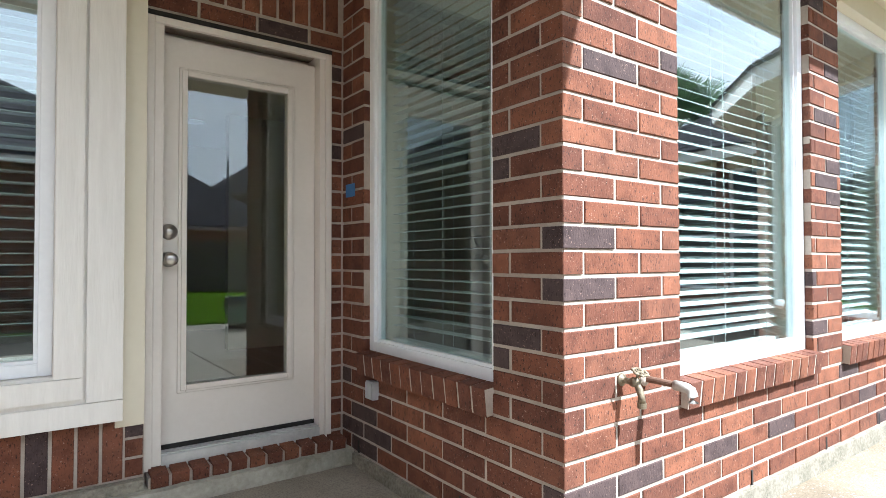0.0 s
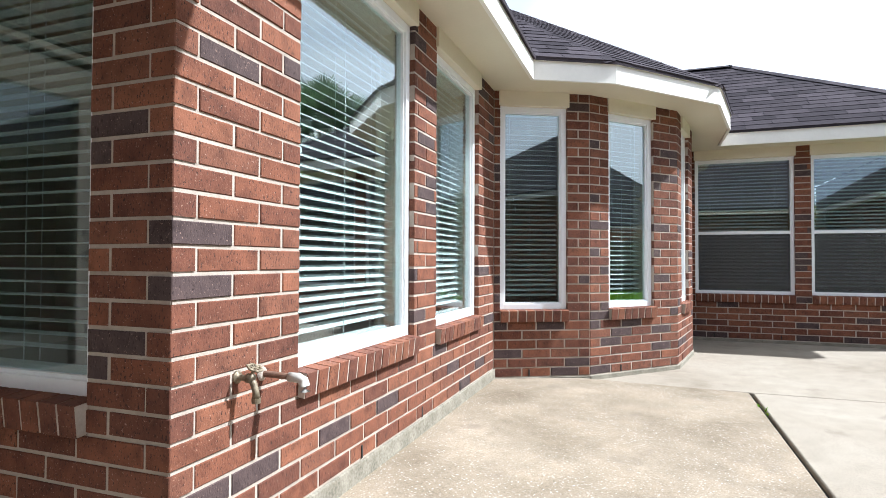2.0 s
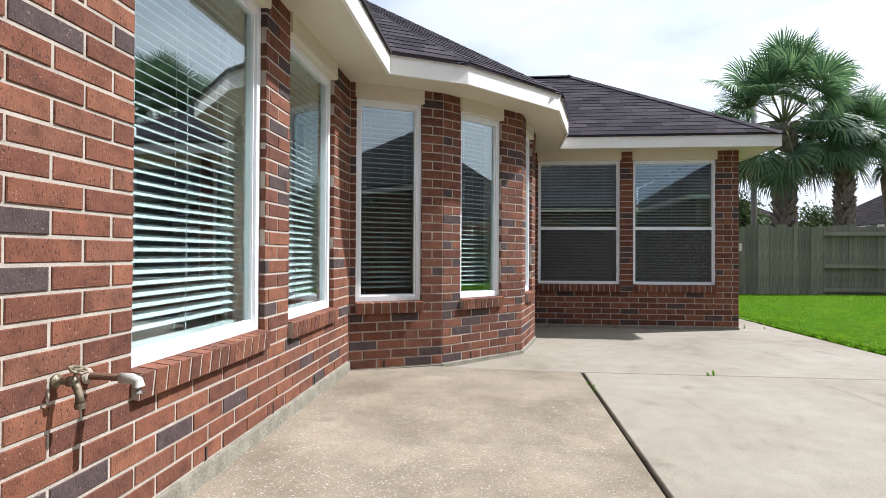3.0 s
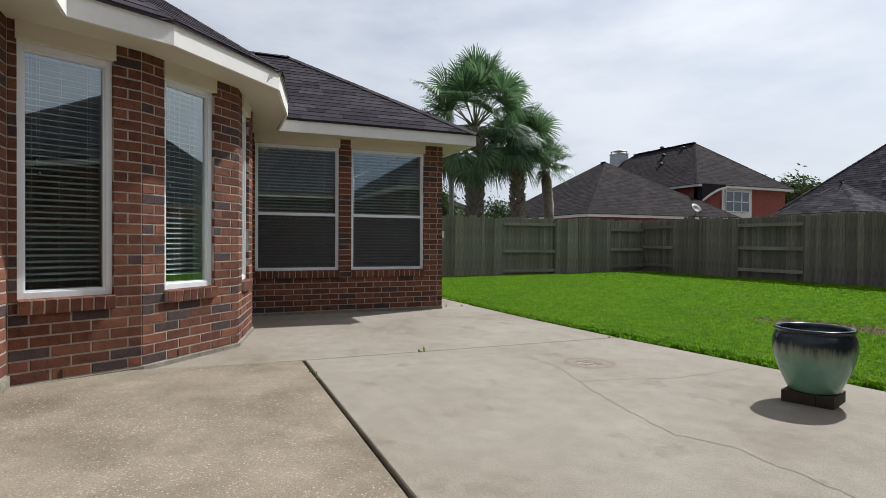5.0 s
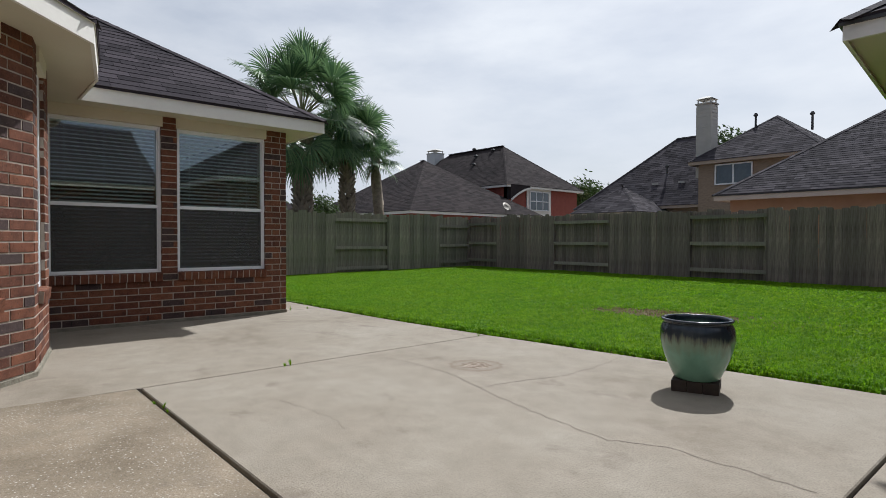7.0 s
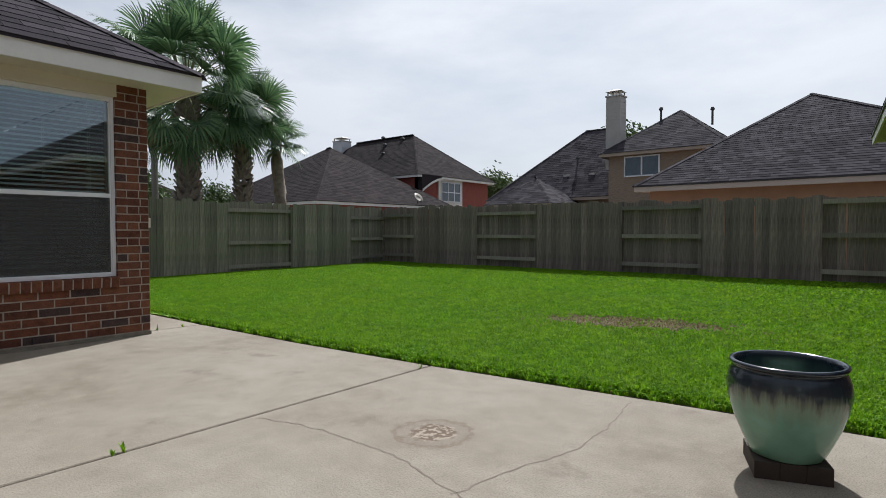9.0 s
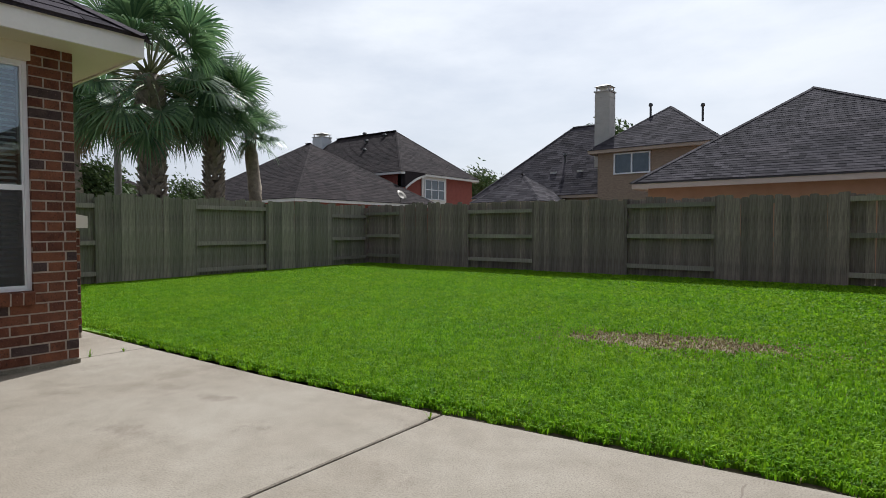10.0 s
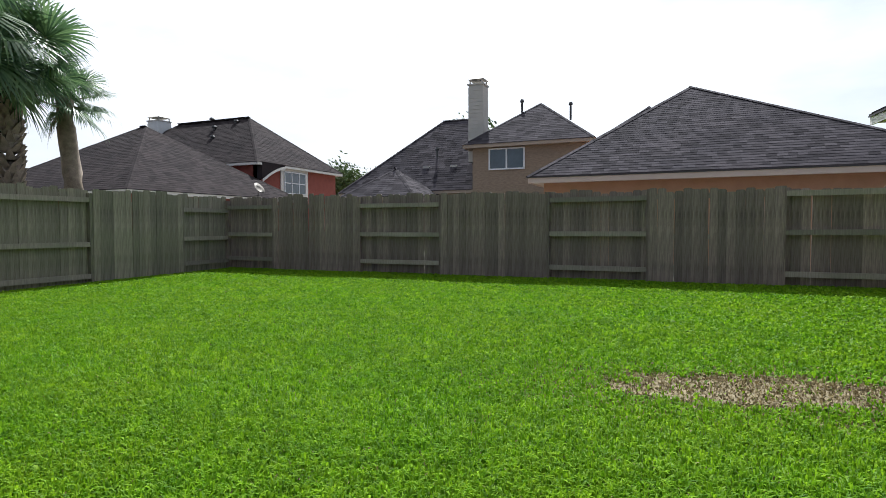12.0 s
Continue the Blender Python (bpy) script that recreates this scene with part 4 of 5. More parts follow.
# ---- garage wing across the patio ----
GX, GY = 0.477, -6.08
brick_wall("wall_garage_north", (GX, GY), (-7.0, GY), [], "red brick wall of the garage wing", "bond0", 0.0, stuff_past=0.3, sills=False)
brick_wall("wall_garage_east", (GX + 0.60, -13.0), (GX, GY), [], "red brick side wall of the garage wing", 0.0, "bond1", stuff_past=0.0, sills=False)
GE, GF = (0.77, -5.78), (1.42, -13.3)
eave_run("soffit_garage", "soffit_panel", [(GF[0] - 0.025, GF[1]), (GE[0] - 0.025, GE[1] - 0.025), (-7.4, GE[1] - 0.025)], [(GF[0] - 0.5, GF[1]), (GE[0] - 0.5, GE[1] - 0.5), (-7.4, GE[1] - 0.5)], 2.425, 2.44, SOFFIT, "cream painted soffit of the garage wing", "soffit")
eave_run("fascia_garage", "fascia_board", [GF, GE, (-7.4, GE[1])], [(GF[0] - 0.025, GF[1]), (GE[0] - 0.025, GE[1] - 0.025), (-7.4, GE[1] - 0.025)], 2.40, 2.53, FASCIA, "white painted fascia of the garage wing", "fascia")
eave_run("drip_edge_garage", "drip_strip", [(GF[0] + 0.02, GF[1]), (GE[0] + 0.02, GE[1] + 0.02), (-7.4, GE[1] + 0.02)], [GF, GE, (-7.4, GE[1])], 2.505, 2.528, DARK_PIPE, "dark metal drip edge of the garage roof", "trim")
a, b, c, d = (GF[0] + 0.015, GF[1], 2.545), (GE[0] + 0.015, GE[1] + 0.015, 2.545), (-7.4, GE[1] + 0.015, 2.545), (-3.3, -9.8, 5.1)
roof_thing("roof_garage", [(a, b, d), (b, c, d)], SHINGLE, "brown asphalt shingle hip roof of the garage wing", caps=((b, d),), seed=5)

# unseen plain wing, added to close the patio and block the west sky
brick_wall("wall_link", (-4.2, GY + 0.05), (-4.2, 1.33), [], "unseen red brick wall added to block west sky light", 0.0, 0.0, stuff_past=-1.0, sills=False)
bm = bmesh.new()
roof_slab(bm, ((-3.8, -5.7, 2.60), (-3.8, 0.0, 2.60), (-7.4, 0.0, 4.7), (-7.4, -5.7, 4.7)), 0.05)
tagged(part("roof_link_unseen", bm, SHINGLE), "unseen brown shingle roof added to block west sky light", "roof", kind="structure")
bm = bmesh.new()
add_box(bm, -4.19, -3.82, -5.70, -0.11, 2.44, 2.58)
tagged(part("soffit_link_unseen", bm, SOFFIT), "unseen cream soffit of the added light-blocking wing", "soffit", kind="structure")

# ---- fences ----
FY, FX = -14.58, 13.80


def board_mesh(w, h, mat):
    """A fence board with clipped upper corners."""
    bm = bmesh.new()
    c = 0.022
    line = [(-w / 2, 0.0), (w / 2, 0.0), (w / 2, h - c), (w / 2 - c, h), (-w / 2 + c, h), (-w / 2, h - c)]
    front, back = [bm.verts.new((x, -0.009, z)) for x, z in line], [bm.verts.new((x, 0.009, z)) for x, z in line]
    bm.faces.new(front)
    bm.faces.new(back[::-1])
    for i in range(6):
        j = (i + 1) % 6
        bm.faces.new((front[i], back[i], back[j], front[j]))
    return finish("board", bm, mat)


def fence(name, p, q, breaks, front_first, wood, label, rails=(0.30, 0.91, 1.54), lift=(0.0, 0.0)):
    """Alternating-panel fence from p to q, seen from the lawn; breaks are distances along it."""
    m = wall_matrix(p, q)
    f = thing(name, label, "fence", m=m)
    r = random.Random(len(breaks) * 31 + int(abs(p[0]) * 7))
    meshes = [[board_mesh(w, h, wood) for w in (0.132, 0.138, 0.143)] for h in (1.74, 1.76, 1.79)]
    front = front_first
    total = breaks[-1]
    for a, b in zip(breaks, breaks[1:]):
        step = r.uniform(-0.012, 0.012)
        y = -0.055 if front else 0.055
        count = math.ceil((b - a) / 0.1425)
        for k in range(count):
            x = a + (k + 0.5) * (b - a) / count
            ob = new("board", meshes[r.randrange(3)][r.randrange(3)])
            ob.parent = f
            ob.matrix_basis = pose(x, y + r.uniform(-0.004, 0.004), -0.06 + step + lift[0] + (lift[1] - lift[0]) * x / total + r.uniform(-0.022, 0.012), r.uniform(-0.4, 0.4), r.uniform(-0.45, 0.45), r.uniform(-1.5, 1.5))
        ry = 0.0
        for z in rails:
            sag = r.uniform(-0.02, 0.02)
            bm = bmesh.new()
            add_box(bm, a + 0.0, b - 0.0, -0.042, 0.0, z - 0.044, z + 0.044)
            ob = part("rail", bm, RAIL_WOOD, f, m=pose(0, ry, sag, 0, r.uniform(-0.25, 0.25), 0))
        bm = bmesh.new()
        add_box(bm, a - 0.045, a + 0.045, -0.05, 0.045, -0.1, 1.70)
        part("post", bm, wood, f)
        box_part("kick_board", (a + 0.05, b - 0.05, -0.03, -0.005, -0.12, 0.02), wood, f)
        front = not front
    return f


far_breaks = [0.0, 1.40, 3.66, 5.59, 7.75, 9.545, 11.57, 13.6, 15.7, 17.8, 19.9, 22.0, 24.0]
fence("wooden_fence", (FX, FY), (FX - 24.0, FY), far_breaks, False, FENCE_WOOD, "weathered grey-brown wooden privacy fence with alternating panels", (0.31, 0.915, 1.54), (0.09, -0.17))
side_breaks = [0.0, 1.8, 3.9, 6.0, 8.1, 10.2, 12.31, 14.26, 16.15, 18.19, 19.59]
fence("wooden_fence", (FX, FY + 19.59), (FX, FY), side_breaks, True, FENCE_GREEN, "weathered greenish wooden privacy fence with alternating panels", (0.21, 0.84, 1.54), (0.07, 0.08))
fence("wooden_fence", (-9.5, FY), (-9.5, FY + 22.0), [0.0, 2.2, 4.4, 6.6, 8.8, 11.0, 13.2, 15.4, 17.6, 19.8, 22.0], True, FENCE_WOOD, "weathered brown wooden privacy fence")


# ---- lawn ----
RISE = 0.07  # of the ground towards the back fence


def lawn():
    r = np.random.default_rng(4)
    spots = []
    for x0, x1, y0, y1, density in ((0.5, 9.5, -6.6, -5.0, 13000), (9.5, 13.7, -6.6, -5.0, 4500), (0.5, 13.7, -8.4, -6.6, 7500), (-1.0, 13.7, -10.5, -8.4, 4500), (-4.0, 13.7, -14.7, -10.5, 2300), (8.6, 13.7, -5.0, -3.5, 1000)):
        n = int((x1 - x0) * (y1 - y0) * density)
        spots.append(np.column_stack((r.uniform(x0, x1, n), r.uniform(y0, y1, n))))
    p = np.concatenate(spots)
    ex = np.array([e[0] for e in PATIO_EDGE[::-1]])
    ey = np.array([e[1] for e in PATIO_EDGE[::-1]])
    keep = (p[:, 1] < np.interp(p[:, 0], ex, ey) - 0.075 - 0.025 * np.sin(p[:, 0] * 23) - 0.015 * np.sin(p[:, 0] * 61)) | ((p[:, 0] > 8.65) & (p[:, 1] < -4.55))
    keep &= ~((p[:, 0] < GX + 0.05) & (p[:, 1] < GY + 0.05))
    bare = ((p[:, 0] - 3.25) / 0.92) ** 2 + ((p[:, 1] + 8.05 - 0.2 * (p[:, 0] - 3.25)) / 0.38) ** 2 + 0.30 * np.sin(p[:, 0] * 9) * np.cos(p[:, 1] * 13) + 0.2 * np.sin(p[:, 0] * 23 + p[:, 1] * 17) + r.normal(0, 0.12, len(p))
    thin = r.uniform(0, 1, len(p))
    dry = (bare < 1.0) & keep & (thin < 0.6)
    dry |= keep & (bare < 4.5) & (thin < 0.42 - 0.08 * bare)
    dry |= keep & (thin < 0.02)
    keep &= (bare > 1.0) & ~dry | (thin > 0.965)
    for name, q, mat, tall, flat, label in (("grass", p[keep], GRASS, 0.042, 1.15, "bright green mown lawn of broad grass blades"), ("dry_grass", p[dry], GRASS_DRY, 0.03, 1.3, "bare patch of dry brown thatch in the lawn")):
        n = len(q)
        a, lean = r.uniform(0, 2 * np.pi, n), r.uniform(0.1, 1.0, n) * flat
        h, w = tall * r.uniform(0.4, 1.2, n), r.uniform(0.0026, 0.0055, n)
        far = np.clip((-q[:, 1] - 7.0) / 6.0, 0, 1)
        w *= 1 + 2.2 * far
        dx, dy = np.cos(a), np.sin(a)
        z0 = RISE * np.clip((-6.0 - q[:, 1]) / 8.6, 0, 1) - 0.02 * (np.interp(q[:, 0], ex, ey) - q[:, 1] < 0.13)
        base = np.column_stack((q, z0))
        side = np.column_stack((-dy * w, dx * w, np.zeros(n)))
        mid = base + np.column_stack((dx * lean * h * 0.4, dy * lean * h * 0.4, h * 0.75))
        tip = base + np.column_stack((dx * lean * h * 1.15, dy * lean * h * 1.15, h * (1.15 - 0.35 * lean)))
        verts = np.stack((base - side * 0.8, base + side * 0.8, mid + side, mid - side, tip), axis=1).reshape(-1, 3)
        k = np.arange(n)[:, None] * 5
        loops = np.concatenate((k + np.array([[0, 1, 2, 3]]), k + np.array([[3, 2, 4]])), axis=1).reshape(-1)
        totals = np.tile([4, 3], n)
        me = bpy.data.meshes.new(name)
        me.vertices.add(n * 5)
        me.vertices.foreach_set("co", verts.reshape(-1).astype(np.float32))
        me.loops.add(len(loops))
        me.loops.foreach_set("vertex_index", loops.astype(np.int32))
        me.polygons.add(n * 2)
        me.polygons.foreach_set("loop_start", np.concatenate(([0], np.cumsum(totals)[:-1])).astype(np.int32))
        me.polygons.foreach_set("loop_total", totals.astype(np.int32))
        me.update(calc_edges=True)
        me.materials.append(mat)
        tagged(new(name, me), label, "grass", kind="stuff")


lawn()
bm = bmesh.new()
poly_prism(bm, [(-9.4, -14.9), (13.9, -14.9), (13.9, 4.5), (11.6, 4.5), (11.6, -4.5), (8.62, -4.5), (8.62, -5.1)] + [(x, y - 0.125) for x, y in PATIO_EDGE[1:]] + [(-9.4, -5.92)], -0.2, 0.004)
bmesh.ops.bisect_plane(bm, geom=bm.verts[:] + bm.edges[:] + bm.faces[:], plane_co=(0, -6.0, 0), plane_no=(0, 1, 0))
for v in bm.verts:
    v.co.z += RISE * min(max((-6.0 - v.co.y) / 8.6, 0), 1.03)
tagged(part("lawn_bed", bm, LAWN_BASE), "soil and thatch under the lawn", "ground", kind="structure")
bm = bmesh.new()
for (xa, ya), (xb, yb) in zip(PATIO_EDGE[1:], PATIO_EDGE[2:]):
    poly_prism(bm, [(xa, ya - 0.001), (xb, yb - 0.001), (xb, yb - 0.124), (xa, ya - 0.124)], -0.11, -0.03)
tagged(part("edge_trench", bm, SOIL), "dark soil trench between patio and lawn", "soil", kind="structure")
bm = bmesh.new()
n = 46
pts = [(3.25 + (0.95 + 0.12 * math.sin(5 * t) + 0.08 * math.sin(11 * t)) * math.cos(t), -8.05 + 0.19 * math.cos(t) + (0.36 + 0.06 * math.sin(7 * t)) * math.sin(t)) for t in (2 * math.pi * i / n for i in range(n))]
poly_prism(bm, pts, -0.06, 0.027)
tagged(part("bare_soil", bm, mottled("dry_soil", (0.11, 0.088, 0.045), (0.25, 0.205, 0.115), 9, 60, 0.95, 0.6)), "bare dry soil patch in the lawn", "soil", kind="structure")

# ---- glazed pot ----
def glaze_material():
    m, n, l, b = material("celadon_glaze", 0.18, 0.0, 0.6)
    co, sep = n.new("ShaderNodeTexCoord"), n.new("ShaderNodeSeparateXYZ")
    l.new(co.outputs["Object"], sep.inputs["Vector"])
    drip = noise_node(n, l, 16.0, 4, 0.6, (1.6, 1.6, 0.12))
    add = n.new("ShaderNodeMath")
    add.operation = "MULTIPLY_ADD"
    add.inputs[1].default_value = 0.16
    l.new(drip.outputs["Fac"], add.inputs[0])
    l.new(sep.outputs["Z"], add.inputs[2])
    r = ramp(n, ((0.33, (0.19, 0.36, 0.27)), (0.395, (0.20, 0.29, 0.205)), (0.43, (0.13, 0.15, 0.105)), (0.455, (0.03, 0.04, 0.048)), (0.56, (0.010, 0.018, 0.030))))
    l.new(add.outputs["Value"], r.inputs["Fac"])
    spots = noise_node(n, l, 7.0, 4, 0.6)
    tone = ramp(n, ((0.3, (0.82, 0.84, 0.82)), (0.7, (1.1, 1.08, 1.05))))
    l.new(spots.outputs["Fac"], tone.inputs["Fac"])
    l.new(blend(n, l, r.outputs["Color"], tone.outputs["Color"], 1.0, "MULTIPLY"), b.inputs["Base Color"])
    return m


PX, PY = 1.325, -4.79
pot = thing("plant_pot", "large empty celadon glazed pot on a dark wooden base", "plant pot", m=pose(PX, PY, 0, 0, 0, 20))
bm = bmesh.new()
lathe(bm, [(0.02, 0.073), (0.132, 0.073), (0.142, 0.080), (0.170, 0.140), (0.200, 0.210), (0.222, 0.280), (0.234, 0.340), (0.235, 0.375), (0.229, 0.410), (0.218, 0.436), (0.212, 0.446), (0.213, 0.453), (0.222, 0.459), (0.226, 0.466), (0.223, 0.474), (0.213, 0.477), (0.203, 0.472), (0.199, 0.455), (0.206, 0.42), (0.212, 0.36), (0.185, 0.24), (0.12, 0.14), (0.02, 0.125)], 64)
part("bowl", bm, glaze_material(), pot, "celadon glaze with dark blue drips", smooth=True)
BASE_WOOD = mottled("dark_wet_wood", (0.025, 0.018, 0.013), (0.06, 0.042, 0.03), 6, 40, 0.85, 0.4)
for x0 in (-0.142, -0.046, 0.050):
    box_part("base_block", (x0, x0 + 0.0945, -0.14, 0.14, 0.0, 0.073), BASE_WOOD, pot, bevel=0.004)


# ---- palms and trees ----
def fan_leaf(bm_leaf, bm_stem, base, direction, length, radius, droop, r):
    """A costapalmate leaf: a bowed stalk that ends in a fan of pleated, split strips."""
    d = Vector(direction).normalized()
    pts = [base]
    p, v = Vector(base), d.copy()
    for i in range(6):
        v = (v + Vector((0, 0, -droop * 0.10))).normalized()
        p = p + v * (length / 6)
        pts.append(p.copy())
    tube(bm_stem, pts, [0.028 - 0.003 * i for i in range(7)], 5)
    hub = pts[-1]
    fwd = v
    side = fwd.cross(Vector((0, 0, 1)))
    side = side.normalized() if side.length > 0.05 else Vector((1, 0, 0))
    up = side.cross(fwd).normalized()
    turn = r.uniform(-0.9, 0.9)
    side, up = side * math.cos(turn) + up * math.sin(turn), up * math.cos(turn) - side * math.sin(turn)
    n = 46
    for i in range(n):
        a = radians(-128 + 256 * i / (n - 1)) + r.uniform(-0.03, 0.03)
        ray = fwd * math.cos(a) + side * math.sin(a)
        L = radius * (1.0 - 0.22 * abs(a) / 2.2) * r.uniform(0.88, 1.1)
        cup = 0.28 * abs(math.sin(a))
        wdt = 0.021 * radius / 0.8
        across = (up.cross(ray)).normalized()
        fold = up * (0.012 if i % 2 else -0.012)
        p0 = hub
        p1 = hub + ray * L * 0.5 + up * L * (0.05 + cup * 0.35) + fold
        p2 = hub + ray * L * 0.82 + up * L * (cup * 0.30) + Vector((0, 0, -0.07 * L * (0.3 + droop)))
        p3 = hub + ray * L * 0.98 + up * L * (cup * 0.15) + Vector((0, 0, -L * (0.10 + 0.25 * r.random()) * (0.3 + droop)))
        vs = [bm_leaf.verts.new(q) for q in (p0 - across * 0.004, p0 + across * 0.004, p1 + across * wdt, p1 - across * wdt, p2 + across * wdt * 0.55, p2 - across * wdt * 0.55, p3)]
        bm_leaf.faces.new((vs[0], vs[1], vs[2], vs[3]))
        bm_leaf.faces.new((vs[3], vs[2], vs[4], vs[5]))
        bm_leaf.faces.new((vs[5], vs[4], vs[6]))


def palm(x, y, height, trunk_r, leaves, leaf_r, seed, boots=True, dry=6, label="", stalk=0.9, low=-24):
    r = random.Random(seed)
    t = thing("palm_tree", label, "palm tree", "palms behind the fence", m=pose(x, y, -0.1))
    bm = bmesh.new()
    pts = [(0.05 * math.sin(i * 0.7 + seed), 0.04 * math.cos(i * 0.5 + seed), height * i / 12) for i in range(13)]
    tube(bm, pts, [trunk_r * (1.12 - 0.2 * i / 12 + 0.05 * math.sin(i * 2.1)) for i in range(13)], 16)
    trunk = part("trunk", bm, PALM_TRUNK, t, smooth=True)
    if boots:
        bm = bmesh.new()
        rows = int((height - 0.8) / 0.16)
        for k in range(rows):
            z = 0.9 + k * 0.16
            for j in range(9):
                a = 2 * math.pi * (j + 0.5 * (k % 2)) / 9 + r.uniform(-0.08, 0.08)
                rr = trunk_r * 1.0
                c, s = math.cos(a), math.sin(a)
                o = Vector((rr * c, rr * s, z))
                tan, out = Vector((-s, c, 0)), Vector((c, s, 0))
                w, ln = 0.5 * trunk_r, r.uniform(0.15, 0.27)
                skew = tan * r.choice((-1, 1)) * 0.04
                q = [o - tan * w, o + tan * w, o + tan * w * 0.22 + skew + out * 0.12 + Vector((0, 0, ln)), o - tan * w * 0.22 + skew + out * 0.12 + Vector((0, 0, ln))]
                q += [p - out * 0.05 for p in q]
                vs = [bm.verts.new(p) for p in q]
                for f in ((0, 1, 2, 3), (7, 6, 5, 4), (0, 4, 5, 1), (1, 5, 6, 2), (2, 6, 7, 3), (3, 7, 4, 0)):
                    bm.faces.new([vs[i] for i in f])
        tagged(part("leaf_base", bm, PALM_TRUNK, trunk, "criss-cross stubs of old leaf bases"), kind="stuff")
    green, stems, brown = bmesh.new(), bmesh.new(), bmesh.new()
    top = Vector((pts[-1][0], pts[-1][1], height))
    for i in range(leaves):
        a = i * 2.39996 + r.uniform(-0.25, 0.25)
        e = radians(84 + (low - 84) * (i / leaves) ** 0.82 + r.uniform(-8, 8))
        d = (math.cos(a) * math.cos(e), math.sin(a) * math.cos(e), math.sin(e))
        fan_leaf(green, stems, top + Vector((0, 0, r.uniform(-0.25, 0.1))), d, stalk * r.uniform(0.75, 1.15), leaf_r * r.uniform(0.8, 1.1), 0.10 + 0.65 * i / leaves, r)
    for i in range(dry):
        a = i * 2.4 + 0.6
        e = radians(-48 + r.uniform(-12, 12))
        d = (math.cos(a) * math.cos(e), math.sin(a) * math.cos(e), math.sin(e))
        fan_leaf(brown, stems, top + Vector((0, 0, -0.3)), d, stalk * 0.55, leaf_r * 0.7, 1.3, r)
    crown = part("crown", green, PALM_LEAF, t)
    tagged(part("leaf_stalk", stems, PALM_STEM, t), kind="stuff")
    if dry:
        part("dry_leaf", brown, PALM_DRY, t, "hanging dry brown leaves")
    else:
        brown.free()
    return t


palm(16.0, -9.42, 4.95, 0.25, 58, 1.0, 11, dry=5, low=-42, label="tall fan palm with a rough criss-cross trunk behind the fence", stalk=1.7)
palm(16.0, -11.05, 4.1, 0.19, 30, 0.85, 12, dry=0, label="shorter fan palm with a rough trunk behind the fence", stalk=1.15, low=-8)
palm(16.3, -12.46, 4.05, 0.19, 15, 0.62, 13, boots=False, dry=1, label="fan palm with a smooth brown trunk behind the fence", stalk=0.6)
palm(24.0, -10.6, 5.3, 0.17, 22, 1.15, 14, boots=False, dry=3, label="thin-trunked fan palm farther behind the fence", stalk=1.1)
pole = thing("utility_pole", "grey weathered wooden utility pole behind the side fence", "pole", m=pose(20.0, -10.29, -0.1))
bm = bmesh.new()
tube(bm, [(0, 0, 0), (0, 0, 7.0)], [0.105, 0.095], 14)
part("shaft", bm, mottled("grey_pole_wood", (0.16, 0.15, 0.14), (0.27, 0.26, 0.24), 4, 40, 0.9, 0.3, (4, 4, 0.3)), pole, smooth=True)

def tree(x, y, height, spread, seed, name="tree", label="", leaf=0.22, count=2600, mat=None):
    r = random.Random(seed)
    t = thing(name, label, "tree", m=pose(x, y, -0.1))
    bm = bmesh.new()
    th = height * 0.45
    tube(bm, [(0, 0, 0), (0.1, 0.05, th * 0.5), (0.05, 0.1, th)], [0.22, 0.17, 0.12], 8)
    knots = []
    for i in range(9):
        a, e = i * 2.4, radians(r.uniform(25, 75))
        L = spread * r.uniform(0.6, 1.0)
        q = Vector((math.cos(a) * math.cos(e) * L, math.sin(a) * math.cos(e) * L, th + math.sin(e) * (height - th) * r.uniform(0.6, 0.95)))
        tube(bm, [(0.05, 0.1, th * r.uniform(0.7, 1.0)), q * 0.55 + Vector((0, 0, th * 0.4)), q], [0.09, 0.05, 0.02], 6)
        knots.append(q)
    part("trunk", bm, BARK, t)
    bm = bmesh.new()
    for i in range(count):
        c = knots[r.randrange(len(knots))]
        g = Vector((r.gauss(0, 1), r.gauss(0, 1), r.gauss(0, 0.8))) * spread * 0.27
        p = c + g
        n = Vector((r.gauss(0, 1), r.gauss(0, 1), r.gauss(0.6, 1))).normalized()
        u = n.orthogonal().normalized()
        w = n.cross(u)
        s = leaf * r.uniform(0.5, 1.1)
        vs = [bm.verts.new(p + o) for o in (-u * s, w * s * 0.45, u * s, -w * s * 0.45)]
        bm.faces.new(vs)
    part("crown", bm, mat or TREE_LEAF, t)
    return t


tree(33.0, -50.0, 7.2, 2.6, 21, label="leafy green tree between the neighbouring houses")
tree(36.0, -52.0, 6.6, 2.4, 22, label="leafy green tree between the neighbouring houses")
tree(19.5, -50.0, 10.2, 2.4, 23, label="leafy green tree behind the tan brick house")
tree(27.0, -8.7, 3.5, 1.9, 24, leaf=0.11, count=6500, label="bushy yellow-green tree behind the side fence", mat=leaf_material("olive_leaf", (0.11, 0.13, 0.025), (0.28, 0.28, 0.075), 0.6, 0.35))
tree(24.5, -11.4, 3.7, 1.2, 25, leaf=0.11, count=4500, label="dark green bushy tree behind the side fence")
tree(26.0, -15.6, 3.2, 1.1, 26, leaf=0.10, count=3000, label="dark green shrub behind the side fence")


